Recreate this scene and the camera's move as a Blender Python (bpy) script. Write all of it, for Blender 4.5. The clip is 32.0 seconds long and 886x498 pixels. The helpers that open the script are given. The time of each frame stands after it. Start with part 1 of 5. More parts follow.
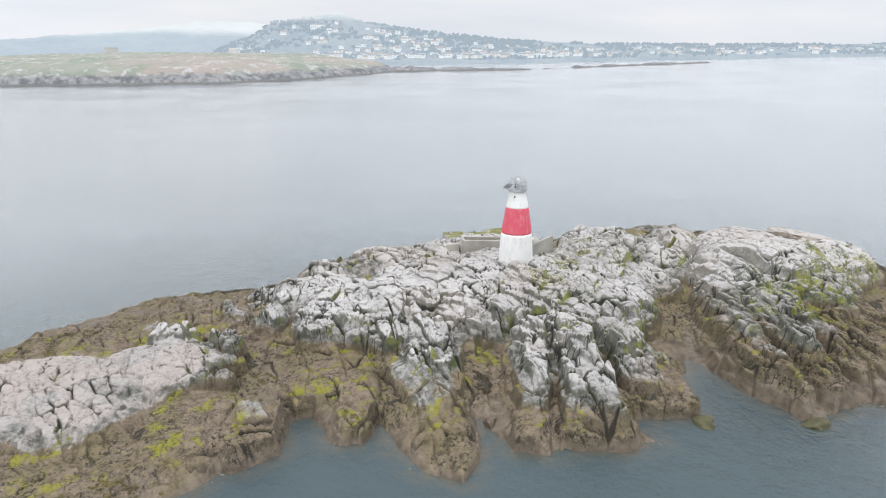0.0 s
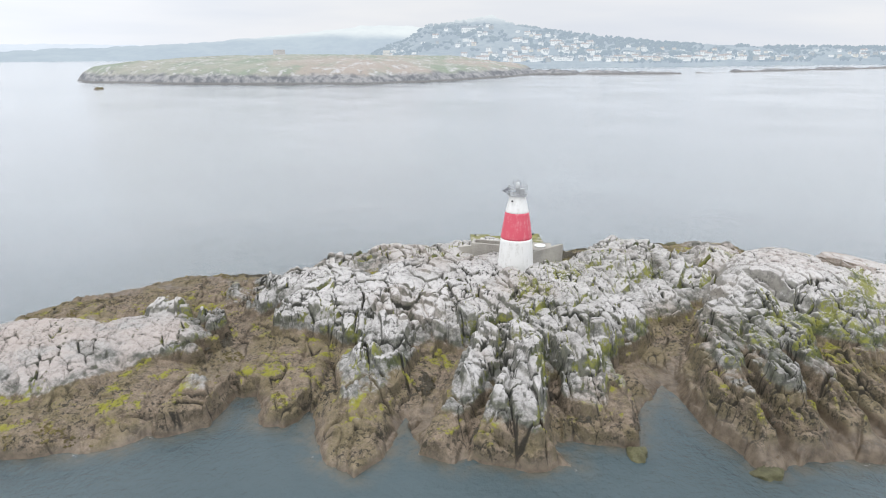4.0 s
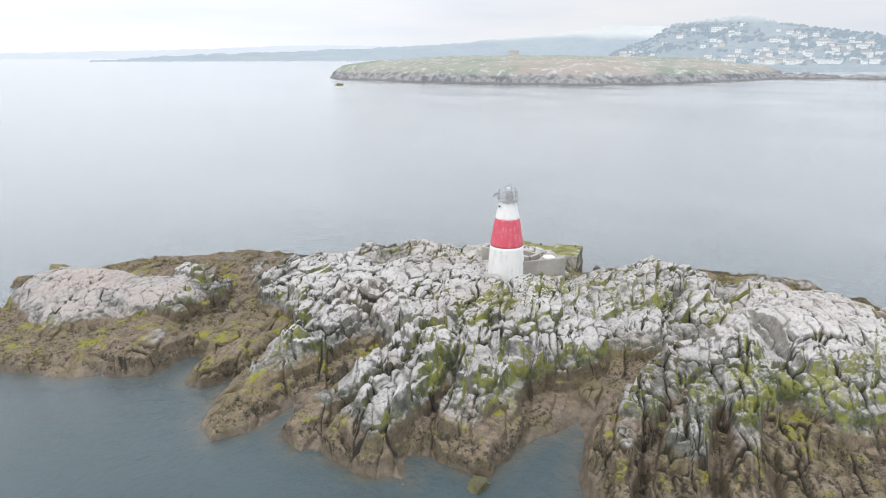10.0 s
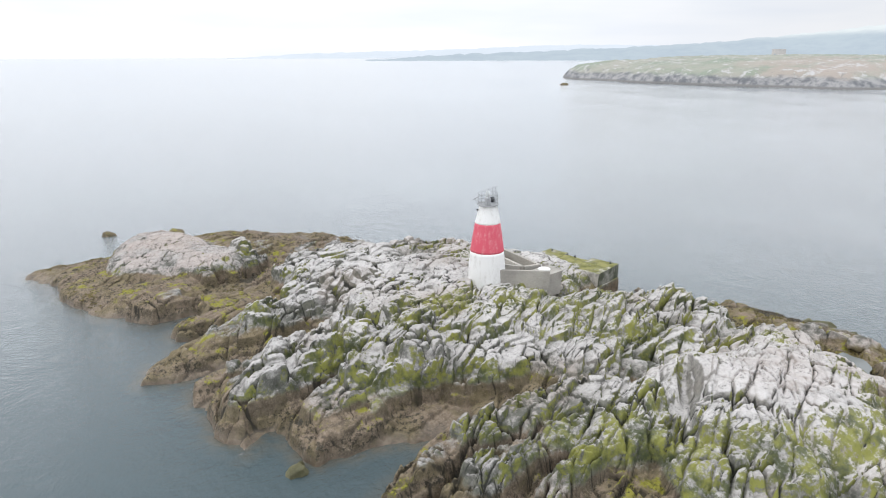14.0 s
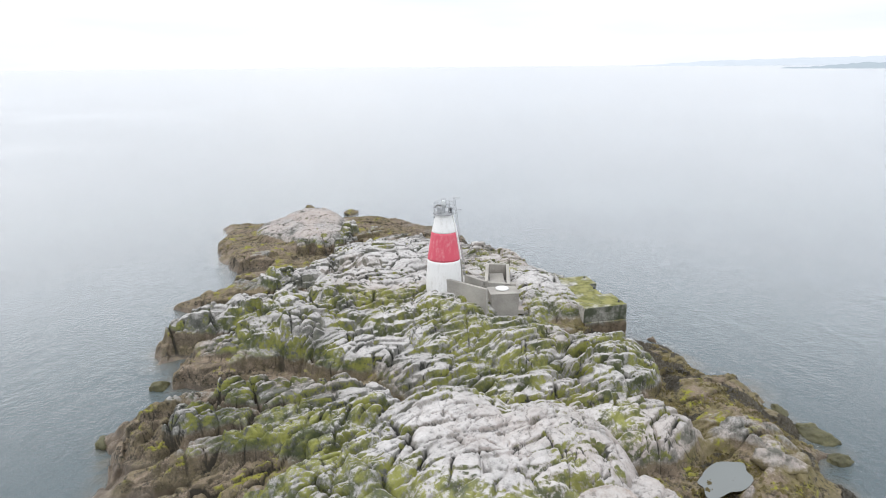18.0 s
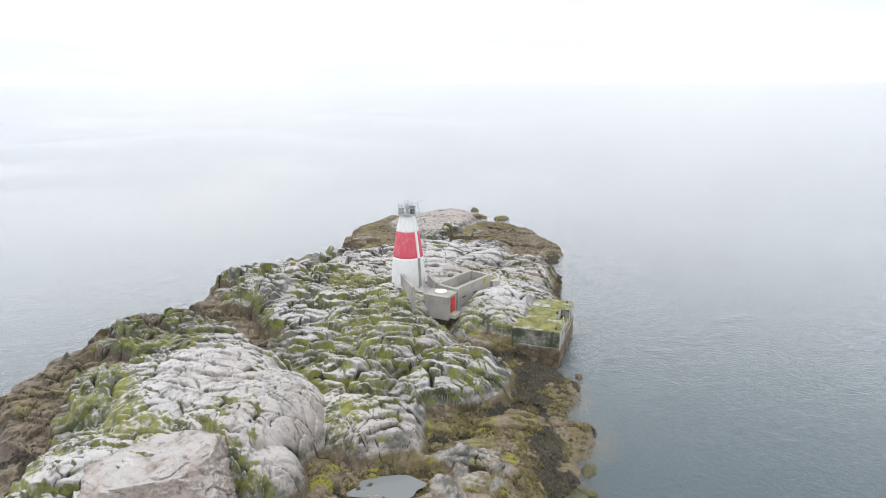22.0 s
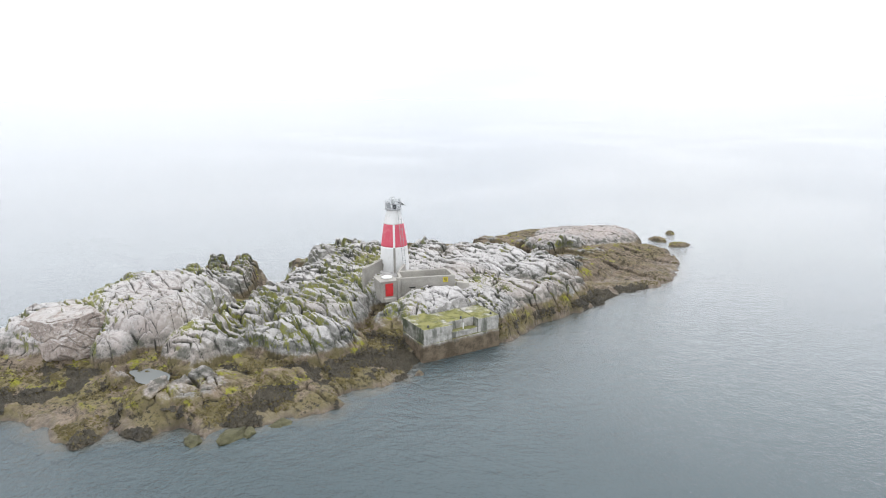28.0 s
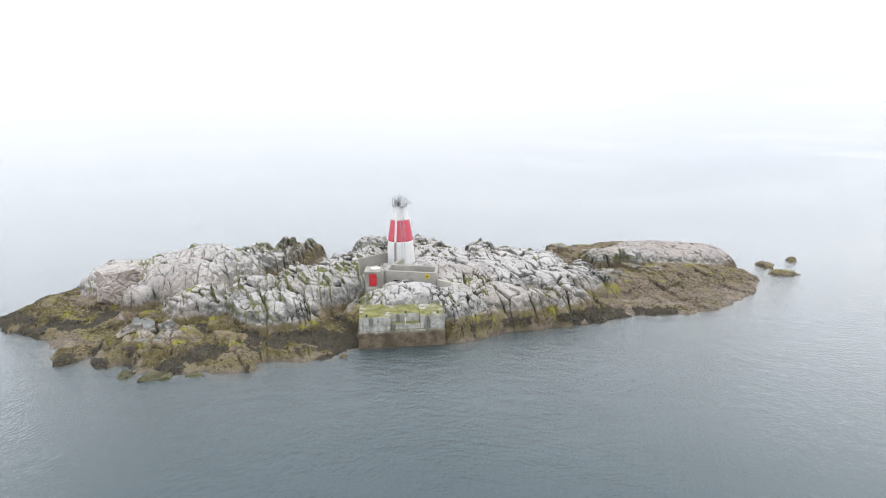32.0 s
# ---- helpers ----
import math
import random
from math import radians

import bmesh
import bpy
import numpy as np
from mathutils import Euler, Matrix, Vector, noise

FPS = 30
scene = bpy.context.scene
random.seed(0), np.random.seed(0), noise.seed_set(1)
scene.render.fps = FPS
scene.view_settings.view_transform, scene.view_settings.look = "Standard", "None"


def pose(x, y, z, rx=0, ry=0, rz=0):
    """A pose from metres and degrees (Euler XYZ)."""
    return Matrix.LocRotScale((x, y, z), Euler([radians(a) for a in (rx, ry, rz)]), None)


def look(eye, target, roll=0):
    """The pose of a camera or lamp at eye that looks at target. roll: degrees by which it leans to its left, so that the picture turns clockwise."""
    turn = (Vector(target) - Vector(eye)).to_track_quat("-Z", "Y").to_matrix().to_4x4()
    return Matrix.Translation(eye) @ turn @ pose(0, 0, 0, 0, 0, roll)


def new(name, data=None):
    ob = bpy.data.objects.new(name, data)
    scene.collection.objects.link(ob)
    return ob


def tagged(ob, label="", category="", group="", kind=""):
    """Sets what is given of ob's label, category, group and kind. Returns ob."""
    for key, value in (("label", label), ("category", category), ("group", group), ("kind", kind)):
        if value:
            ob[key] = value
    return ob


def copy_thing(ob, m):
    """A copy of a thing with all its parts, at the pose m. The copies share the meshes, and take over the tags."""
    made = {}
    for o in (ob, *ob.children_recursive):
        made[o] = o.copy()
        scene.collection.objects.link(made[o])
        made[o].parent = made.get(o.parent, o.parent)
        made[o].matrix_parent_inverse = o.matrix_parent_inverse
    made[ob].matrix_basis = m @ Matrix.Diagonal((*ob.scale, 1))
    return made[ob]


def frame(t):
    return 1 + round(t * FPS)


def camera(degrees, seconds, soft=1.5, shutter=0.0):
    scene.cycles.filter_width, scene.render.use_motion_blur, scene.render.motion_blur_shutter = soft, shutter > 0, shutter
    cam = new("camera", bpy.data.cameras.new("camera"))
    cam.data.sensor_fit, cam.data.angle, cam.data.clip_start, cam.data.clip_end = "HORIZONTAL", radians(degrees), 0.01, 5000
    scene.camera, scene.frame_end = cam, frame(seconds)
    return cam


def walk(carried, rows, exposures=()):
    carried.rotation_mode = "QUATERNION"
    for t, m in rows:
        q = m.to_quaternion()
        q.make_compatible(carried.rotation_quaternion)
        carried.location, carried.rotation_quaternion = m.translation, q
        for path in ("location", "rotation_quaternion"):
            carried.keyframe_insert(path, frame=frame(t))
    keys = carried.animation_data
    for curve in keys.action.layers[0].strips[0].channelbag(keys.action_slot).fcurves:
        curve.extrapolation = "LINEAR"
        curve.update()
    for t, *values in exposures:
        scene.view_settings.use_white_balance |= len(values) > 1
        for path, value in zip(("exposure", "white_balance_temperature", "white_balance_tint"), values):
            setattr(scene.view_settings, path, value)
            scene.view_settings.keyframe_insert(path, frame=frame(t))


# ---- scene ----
cam = camera(69.80, 32.0, soft=1.1)
# seconds, place in metres, turn in degrees
ROWS = [
    (0.0, -0.000, 0.000, 26.870, 72.405, 0.310, 0.059),
    (0.5, 1.873, 0.023, 26.829, 72.437, 0.299, 1.723),
    (1.0, 3.724, 0.105, 26.815, 72.454, 0.280, 3.396),
    (1.5, 5.619, 0.258, 26.779, 72.476, 0.268, 5.087),
    (2.0, 7.501, 0.441, 26.753, 72.502, 0.258, 6.717),
    (2.5, 9.407, 0.693, 26.703, 72.563, 0.245, 8.375),
    (3.0, 11.314, 0.989, 26.642, 72.611, 0.231, 10.040),
    (3.5, 13.205, 1.359, 26.600, 72.662, 0.237, 11.713),
    (5.5, 20.782, 3.386, 26.556, 72.769, 0.267, 18.630),
    (6.0, 22.642, 4.087, 26.512, 72.798, 0.259, 20.355),
    (6.5, 24.476, 4.846, 26.479, 72.802, 0.244, 22.089),
    (7.0, 26.287, 5.656, 26.436, 72.820, 0.215, 23.845),
    (7.5, 28.096, 6.563, 26.390, 72.831, 0.202, 25.617),
    (8.0, 29.881, 7.525, 26.357, 72.833, 0.170, 27.394),
    (8.5, 31.640, 8.539, 26.335, 72.847, 0.152, 29.169),
    (9.0, 33.396, 9.616, 26.298, 72.844, 0.129, 30.946),
    (9.5, 35.114, 10.742, 26.273, 72.851, 0.117, 32.710),
    (10.0, 36.825, 11.936, 26.263, 72.847, 0.115, 34.523),
    (10.5, 38.798, 13.387, 26.241, 72.837, 0.127, 36.663),
    (11.0, 40.719, 14.909, 26.242, 72.863, 0.137, 38.810),
    (11.5, 42.583, 16.494, 26.242, 72.865, 0.149, 41.002),
    (12.0, 44.902, 18.633, 26.250, 72.859, 0.172, 43.793),
    (12.5, 47.115, 20.857, 26.201, 72.869, 0.190, 46.597),
    (13.0, 49.450, 23.457, 26.196, 72.863, 0.192, 49.666),
    (13.5, 51.882, 26.506, 26.186, 72.824, 0.251, 53.043),
    (14.0, 54.132, 29.645, 26.164, 72.881, 0.261, 56.477),
    (14.5, 56.432, 33.199, 26.181, 72.944, 0.267, 60.255),
    (16.5, 64.498, 50.983, 26.288, 73.364, 0.390, 77.311),
    (17.0, 65.897, 56.023, 26.398, 73.455, 0.439, 81.874),
    (17.5, 66.982, 61.502, 26.450, 73.576, 0.511, 86.687),
    (18.0, 67.607, 66.633, 26.463, 73.716, 0.500, 91.129),
    (18.5, 67.866, 71.822, 26.488, 73.858, 0.513, 95.446),
    (19.0, 67.712, 77.217, 26.449, 74.027, 0.507, 99.988),
    (19.5, 67.243, 82.196, 26.392, 74.222, 0.485, 104.232),
    (20.0, 66.469, 87.039, 26.312, 74.485, 0.410, 108.306),
    (20.5, 65.369, 91.725, 26.225, 74.672, 0.365, 112.160),
    (21.0, 63.857, 96.555, 26.131, 74.894, 0.298, 116.273),
    (21.5, 62.174, 100.895, 26.145, 75.016, 0.236, 120.048),
    (22.0, 60.211, 105.096, 26.124, 75.161, 0.220, 123.767),
    (22.5, 57.910, 109.278, 26.163, 75.265, 0.202, 127.562),
    (23.0, 55.525, 113.020, 26.061, 75.410, 0.237, 130.971),
    (23.5, 52.923, 116.510, 26.000, 75.524, 0.286, 134.357),
    (24.0, 50.253, 119.877, 25.912, 75.682, 0.299, 137.670),
    (24.5, 47.181, 123.309, 25.762, 75.871, 0.399, 141.232),
    (25.0, 44.198, 126.306, 25.660, 76.034, 0.446, 144.433),
    (25.5, 41.092, 129.104, 25.666, 76.130, 0.435, 147.616),
    (27.5, 26.566, 138.907, 25.996, 76.273, 0.366, 161.033),
    (28.0, 22.431, 140.889, 26.012, 76.394, 0.359, 164.358),
    (28.5, 18.420, 142.464, 26.009, 76.473, 0.415, 167.518),
    (29.0, 14.390, 143.728, 25.884, 76.631, 0.490, 170.601),
    (29.5, 10.140, 144.730, 25.869, 76.689, 0.468, 173.758),
    (30.0, 6.089, 145.377, 25.780, 76.809, 0.504, 176.713),
    (30.5, 2.138, 145.668, 25.733, 76.867, 0.490, 179.620),
    (31.0, -1.753, 145.706, 25.605, 76.939, 0.520, 182.489),
    (31.5, -5.775, 145.510, 25.622, 76.963, 0.503, 185.414),
    (32.0, -9.337, 145.175, 25.564, 76.978, 0.505, 188.027),
]
EXPOSURES = [(0.0, 0.15), (13.0, 0.15), (20.0, 0.15), (25.0, 0.19), (32.0, 0.22)]
walk(cam, [(t, pose(x, y, z, rx, ry, rz)) for t, x, y, z, rx, ry, rz in ROWS], EXPOSURES)

# ---- sky and sun: bright overcast with thin mist ----
SUN_UP, SUN_ROUND = radians(56), radians(205)
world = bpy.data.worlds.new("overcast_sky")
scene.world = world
world.use_nodes = True
wn, wl = world.node_tree.nodes, world.node_tree.links
wn.clear()
w_out = wn.new("ShaderNodeOutputWorld")
w_bg = wn.new("ShaderNodeBackground")
w_sky = wn.new("ShaderNodeTexSky")
w_sky.sky_type, w_sky.sun_disc = "NISHITA", False
w_sky.sun_elevation, w_sky.sun_rotation = SUN_UP, SUN_ROUND
w_sky.air_density, w_sky.dust_density = 1.0, 4.0
w_co = wn.new("ShaderNodeTexCoord")
w_map = wn.new("ShaderNodeMapping")
w_map.inputs["Scale"].default_value = (1.0, 1.0, 7.0)
w_noise = wn.new("ShaderNodeTexNoise")
w_noise.inputs["Scale"].default_value, w_noise.inputs["Detail"].default_value = 2.2, 4
w_ramp = wn.new("ShaderNodeValToRGB")
w_ramp.color_ramp.elements[0].position, w_ramp.color_ramp.elements[0].color = 0.35, (9.35, 9.85, 10.75, 1)
w_ramp.color_ramp.elements[1].position, w_ramp.color_ramp.elements[1].color = 0.62, (10.75, 10.92, 11.3, 1)
w_mix = wn.new("ShaderNodeMix")
w_mix.data_type = "RGBA"
w_mix.inputs["Factor"].default_value = 0.94
# an added gain makes the sky brighter towards the north-east, to balance the sea
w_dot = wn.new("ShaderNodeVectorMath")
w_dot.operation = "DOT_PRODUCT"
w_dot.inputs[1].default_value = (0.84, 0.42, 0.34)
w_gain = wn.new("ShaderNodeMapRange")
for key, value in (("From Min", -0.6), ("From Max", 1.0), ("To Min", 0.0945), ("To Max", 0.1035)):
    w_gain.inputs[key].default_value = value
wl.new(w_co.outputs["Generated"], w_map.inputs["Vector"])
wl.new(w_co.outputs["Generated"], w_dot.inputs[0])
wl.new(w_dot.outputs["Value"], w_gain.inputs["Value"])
# a greyer bank of mist low over the mainland
w_north = wn.new("ShaderNodeVectorMath")
w_north.operation = "DOT_PRODUCT"
w_north.inputs[1].default_value = (0.2, 0.98, 0.0)
w_split = wn.new("ShaderNodeSeparateXYZ")
w_bank, w_low, w_cut, w_less, w_all = wn.new("ShaderNodeMapRange"), wn.new("ShaderNodeMapRange"), wn.new("ShaderNodeMath"), wn.new("ShaderNodeMath"), wn.new("ShaderNodeMath")
w_bank.interpolation_type = w_low.interpolation_type = "SMOOTHSTEP"
for node, values in ((w_bank, (0.35, 0.95, 0.0, 1.0)), (w_low, (0.05, 0.30, 0.25, 0.0))):
    for key, value in zip(("From Min", "From Max", "To Min", "To Max"), values):
        node.inputs[key].default_value = value
w_cut.operation, w_less.operation, w_all.operation = "MULTIPLY", "SUBTRACT", "MULTIPLY"
w_less.inputs[0].default_value = 1.0
wl.new(w_co.outputs["Generated"], w_north.inputs[0])
wl.new(w_co.outputs["Generated"], w_split.inputs["Vector"])
wl.new(w_north.outputs["Value"], w_bank.inputs["Value"])
wl.new(w_split.outputs["Z"], w_low.inputs["Value"])
wl.new(w_bank.outputs["Result"], w_cut.inputs[0])
wl.new(w_low.outputs["Result"], w_cut.inputs[1])
wl.new(w_cut.outputs["Value"], w_less.inputs[1])
# an overcast sky is brighter overhead than at the horizon
w_top, w_over = wn.new("ShaderNodeMapRange"), wn.new("ShaderNodeMath")
w_top.interpolation_type, w_over.operation = "SMOOTHSTEP", "MULTIPLY"
for key, value in (("From Min", 0.5), ("From Max", 1.0), ("To Min", 1.0), ("To Max", 1.6)):
    w_top.inputs[key].default_value = value
wl.new(w_split.outputs["Z"], w_top.inputs["Value"])
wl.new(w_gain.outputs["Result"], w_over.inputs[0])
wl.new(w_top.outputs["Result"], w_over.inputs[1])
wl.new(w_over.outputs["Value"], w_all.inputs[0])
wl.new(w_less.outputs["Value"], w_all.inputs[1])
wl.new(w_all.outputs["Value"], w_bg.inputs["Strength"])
wl.new(w_map.outputs["Vector"], w_noise.inputs["Vector"])
wl.new(w_noise.outputs["Fac"], w_ramp.inputs["Fac"])
wl.new(w_sky.outputs["Color"], w_mix.inputs["A"])
wl.new(w_ramp.outputs["Color"], w_mix.inputs["B"])
wl.new(w_mix.outputs["Result"], w_bg.inputs["Color"])
wl.new(w_bg.outputs["Background"], w_out.inputs["Surface"])
sun_data = bpy.data.lights.new("sun", "SUN")
sun_data.energy, sun_data.angle, sun_data.color = 0.6, radians(45), (1.0, 0.97, 0.93)
sun = new("sun", sun_data)
sun.matrix_world = look((0, 0, 0), (-math.sin(SUN_ROUND) * math.cos(SUN_UP), -math.cos(SUN_ROUND) * math.cos(SUN_UP), -math.sin(SUN_UP)))


# ---- materials ----
class Mat:
    """A node material with short calls for its nodes."""

    def __init__(self, name, rough=0.8, metal=0.0):
        self.m = bpy.data.materials.new(name)
        self.m.use_nodes = True
        self.t = self.m.node_tree
        self.b = self.t.nodes["Principled BSDF"]
        self.b.inputs["Roughness"].default_value = rough
        self.b.inputs["Metallic"].default_value = metal
        self.geo = self.t.nodes.new("ShaderNodeNewGeometry")
        self.co = self.geo.outputs["Position"]

    def link(self, a, b):
        self.t.links.new(a, b)

    def put(self, slot, v):
        s = slot
        if isinstance(v, bpy.types.NodeSocket):
            self.link(v, s)
        elif isinstance(v, tuple):
            s.default_value = (*v, 1) if len(v) == 3 and len(s.default_value) == 4 else v
        else:
            s.default_value = v

    def noise(self, scale, detail=4, rough=0.55, vec=None, stretch=None, turn=0.0):
        n = self.t.nodes.new("ShaderNodeTexNoise")
        n.inputs["Scale"].default_value, n.inputs["Detail"].default_value, n.inputs["Roughness"].default_value = scale, detail, rough
        v = vec or self.co
        if stretch:
            k = self.t.nodes.new("ShaderNodeMapping")
            k.inputs["Scale"].default_value, k.inputs["Rotation"].default_value = stretch, (0, 0, turn)
            self.link(v, k.inputs["Vector"])
            v = k.outputs["Vector"]
        self.link(v, n.inputs["Vector"])
        return n.outputs["Fac"]

    def voronoi(self, scale, feature="F1", out="Distance", stretch=None):
        n = self.t.nodes.new("ShaderNodeTexVoronoi")
        n.feature = feature
        n.inputs["Scale"].default_value = scale
        v = self.co
        if stretch:
            k = self.t.nodes.new("ShaderNodeMapping")
            k.inputs["Scale"].default_value = stretch
            self.link(v, k.inputs["Vector"])
            v = k.outputs["Vector"]
        self.link(v, n.inputs["Vector"])
        return n.outputs[out]

    def ramp(self, fac, lo, hi, a=0.0, b=1.0):
        n = self.t.nodes.new("ShaderNodeMapRange")
        n.interpolation_type = "SMOOTHSTEP"
        self.put(n.inputs["Value"], fac)
        for k, v in (("From Min", lo), ("From Max", hi), ("To Min", a), ("To Max", b)):
            n.inputs[k].default_value = v
        return n.outputs["Result"]

    def math(self, op, a, b=0.0):
        n = self.t.nodes.new("ShaderNodeMath")
        n.operation = op
        self.put(n.inputs[0], a)
        self.put(n.inputs[1], b)
        return n.outputs[0]

    def mix(self, fac, a, b):
        n = self.t.nodes.new("ShaderNodeMix")
        n.data_type = "RGBA"
        self.put(n.inputs["Factor"], fac)
        self.put(n.inputs["A"], a)
        self.put(n.inputs["B"], b)
        return n.outputs["Result"]

    def axis(self, which, vec=None):
        n = self.t.nodes.new("ShaderNodeSeparateXYZ")
        self.link(vec or self.co, n.inputs[0])
        return n.outputs[which]

    def bump(self, height, strength, dist):
        n = self.t.nodes.new("ShaderNodeBump")
        n.inputs["Strength"].default_value, n.inputs["Distance"].default_value = strength, dist
        self.link(height, n.inputs["Height"])
        return n.outputs["Normal"]

    def done(self, color=None, normal=None, rough=None):
        if color is not None:
            self.put(self.b.inputs["Base Color"], color)
        if normal is not None:
            self.link(normal, self.b.inputs["Normal"])
        if rough is not None:
            self.put(self.b.inputs["Roughness"], rough)
        return self.m


def plain(name, c, rough=0.7, metal=0.0, vary=0.25, scale=3.0, grain=0.01):
    """A surface of one colour with grain and stains at two sizes."""
    k = Mat(name, rough, metal)
    big, small = k.noise(scale * 0.3, 3), k.noise(scale * 8, 5)
    f = k.math("ADD", k.math("MULTIPLY", big, 0.6), k.math("MULTIPLY", small, 0.4))
    dark = tuple(v * (1 - vary) for v in c)
    lite = tuple(min(1, v * (1 + vary * 0.6)) for v in c)
    return k.done(k.mix(k.ramp(f, 0.3, 0.7), dark, lite), k.bump(small, 0.4, grain))


def rock_material():
    """Granite with white droppings on the tops, green growth on damp faces, and the bands of the tide."""
    k = Mat("granite", 0.85)
    z = k.axis("Z")
    up = k.axis("Z", k.geo.outputs["Normal"])
    x, y = k.axis("X"), k.axis("Y")
    each = k.t.nodes.new("ShaderNodeObjectInfo").outputs["Random"]
    warp = k.noise(0.3, 5, 0.6)
    patch = k.noise(0.09, 3)
    grain = k.noise(7.0, 8, 0.7)
    mid = k.noise(1.3, 6, 0.62)
    streak = k.noise(0.8, 5, 0.6, stretch=(2.2, 0.6, 0.8), turn=0.5)
    zz = k.math("ADD", z, k.math("MULTIPLY", k.math("SUBTRACT", warp, 0.5), 1.9))
    # the western slab lies lower but is just as bare and bleached
    slab = k.math("MULTIPLY", k.ramp(x, -15.0, -19.0), k.ramp(k.math("ADD", y, k.math("MULTIPLY", warp, 6.0)), 54.0, 50.0))
    brink = k.math("SUBTRACT", k.math("ADD", y, k.math("MULTIPLY", mid, 2.0)), k.math("MULTIPLY", k.math("MAXIMUM", k.math("ADD", x, 25.0), 0.0), 1.6))
    slab = k.math("MULTIPLY", slab, k.ramp(brink, 35.8, 38.6))
    zz = k.math("ADD", zz, k.math("MULTIPLY", slab, 0.95))
    spur = k.math("MULTIPLY", k.ramp(x, 19.0, 25.0), k.ramp(y, 64.0, 56.0))
    zz = k.math("SUBTRACT", zz, k.math("MULTIPLY", spur, 1.05))
    aspect = k.axis("X", k.geo.outputs["Normal"])
    fleck = k.noise(16.0, 6, 0.75)
    blot = k.noise(2.6, 7, 0.72)
    stone = k.mix(k.ramp(mid, 0.36, 0.64), (0.225, 0.217, 0.205), (0.41, 0.395, 0.377))
    stone = k.mix(k.ramp(grain, 0.46, 0.66), stone, (0.46, 0.445, 0.425))
    stone = k.mix(k.math("MULTIPLY", k.ramp(fleck, 0.54, 0.66), 0.6), stone, (0.10, 0.10, 0.09))
    stone = k.mix(k.math("MULTIPLY", k.ramp(patch, 0.5, 0.64), 0.6), stone, (0.40, 0.335, 0.285))
    stone = k.mix(k.math("MULTIPLY", k.ramp(streak, 0.62, 0.74), 0.45), stone, (0.085, 0.085, 0.075))
    stone = k.mix(k.ramp(each, 0.0, 1.0, 0.0, 0.25), stone, (0.24, 0.225, 0.20))
    rosy = k.math("MULTIPLY", k.ramp(x, 29.0, 34.0), k.ramp(y, 62.0, 68.0))
    rosy = k.math("MULTIPLY", k.math("MAXIMUM", rosy, slab), k.ramp(warp, 0.36, 0.56))
    stone = k.mix(k.math("MULTIPLY", rosy, 0.65), stone, (0.46, 0.395, 0.36))
    lime = k.math("MULTIPLY", k.ramp(up, 0.40, 0.86), k.ramp(k.noise(0.45, 8, 0.70), 0.30, 0.56, 0.25, 1.0))
    lime = k.math("MULTIPLY", lime, k.ramp(blot, 0.32, 0.54, 0.7, 1.0))
    lime = k.math("MULTIPLY", lime, k.ramp(fleck, 0.66, 0.52, 0.6, 1.0))
    lime = k.math("MULTIPLY", k.math("MULTIPLY", lime, k.ramp(zz, 2.7, 3.5)), k.ramp(k.noise(0.11, 5, 0.6), 0.36, 0.58, 0.4, 1.0))
    lime = k.math("MULTIPLY", lime, k.math("SUBTRACT", 1.0, k.math("ADD", k.math("MULTIPLY", slab, 0.88), k.math("MULTIPLY", spur, 0.42))))
    c = k.mix(k.math("MULTIPLY", lime, 0.88), stone, (0.615, 0.595, 0.58))
    # black lichen above the tide
    black = k.math("MULTIPLY", k.ramp(zz, 2.0, 2.6), k.ramp(zz, 3.7, 2.9))
    black = k.math("MULTIPLY", black, k.ramp(k.noise(0.9, 7, 0.72), 0.42, 0.60))
    c = k.mix(k.math("MULTIPLY", black, 0.8), c, (0.06, 0.065, 0.048))
    # dark algae on the steep damp faces
    dome = k.math("MULTIPLY", k.math("MULTIPLY", k.ramp(x, 26.0, 31.0), k.ramp(x, 41.0, 37.0)), k.ramp(y, 60.0, 66.0))
    damp = k.math("MULTIPLY", k.ramp(k.math("SUBTRACT", up, k.math("MULTIPLY", spur, 0.2)), 0.72, 0.46), k.ramp(k.noise(0.33, 8, 0.76), 0.38, 0.54))
    damp = k.math("MULTIPLY", damp, k.ramp(y, 68.0, 56.0, 0.3, 1.0))
    c = k.mix(k.math("MULTIPLY", damp, 0.7), c, k.mix(k.ramp(mid, 0.4, 0.6), (0.028, 0.033, 0.020), (0.085, 0.092, 0.05)))
    speck = k.math("MULTIPLY", k.ramp(k.noise(3.4, 5, 0.7), 0.52, 0.62), k.ramp(k.noise(0.5, 4), 0.38, 0.6))
    c = k.mix(k.math("MULTIPLY", speck, 0.6), c, (0.09, 0.088, 0.078))
    # earth and growth in the joints, with the cracks' shade put into the near-black
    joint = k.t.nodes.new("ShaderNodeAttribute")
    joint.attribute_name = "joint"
    dark_joint = k.math("MULTIPLY", k.ramp(joint.outputs["Fac"], 0.10, 0.50), k.ramp(k.noise(1.7, 5, 0.7), 0.26, 0.42))
    c = k.mix(k.math("MULTIPLY", dark_joint, 0.92), c, (0.020, 0.021, 0.016))
    # green growth on the eastern half, on faces that look east
    east = k.ramp(x, -10.0, 26.0, 0.0, 1.0)
    g = k.noise(0.14, 8, 0.70)
    gsum = k.math("ADD", g, k.math("MULTIPLY", east, 0.07))
    gsum = k.math("ADD", gsum, k.math("MULTIPLY", k.math("SUBTRACT", 0.8, up), 0.09))
    gsum = k.math("ADD", gsum, k.math("MULTIPLY", aspect, 0.13))
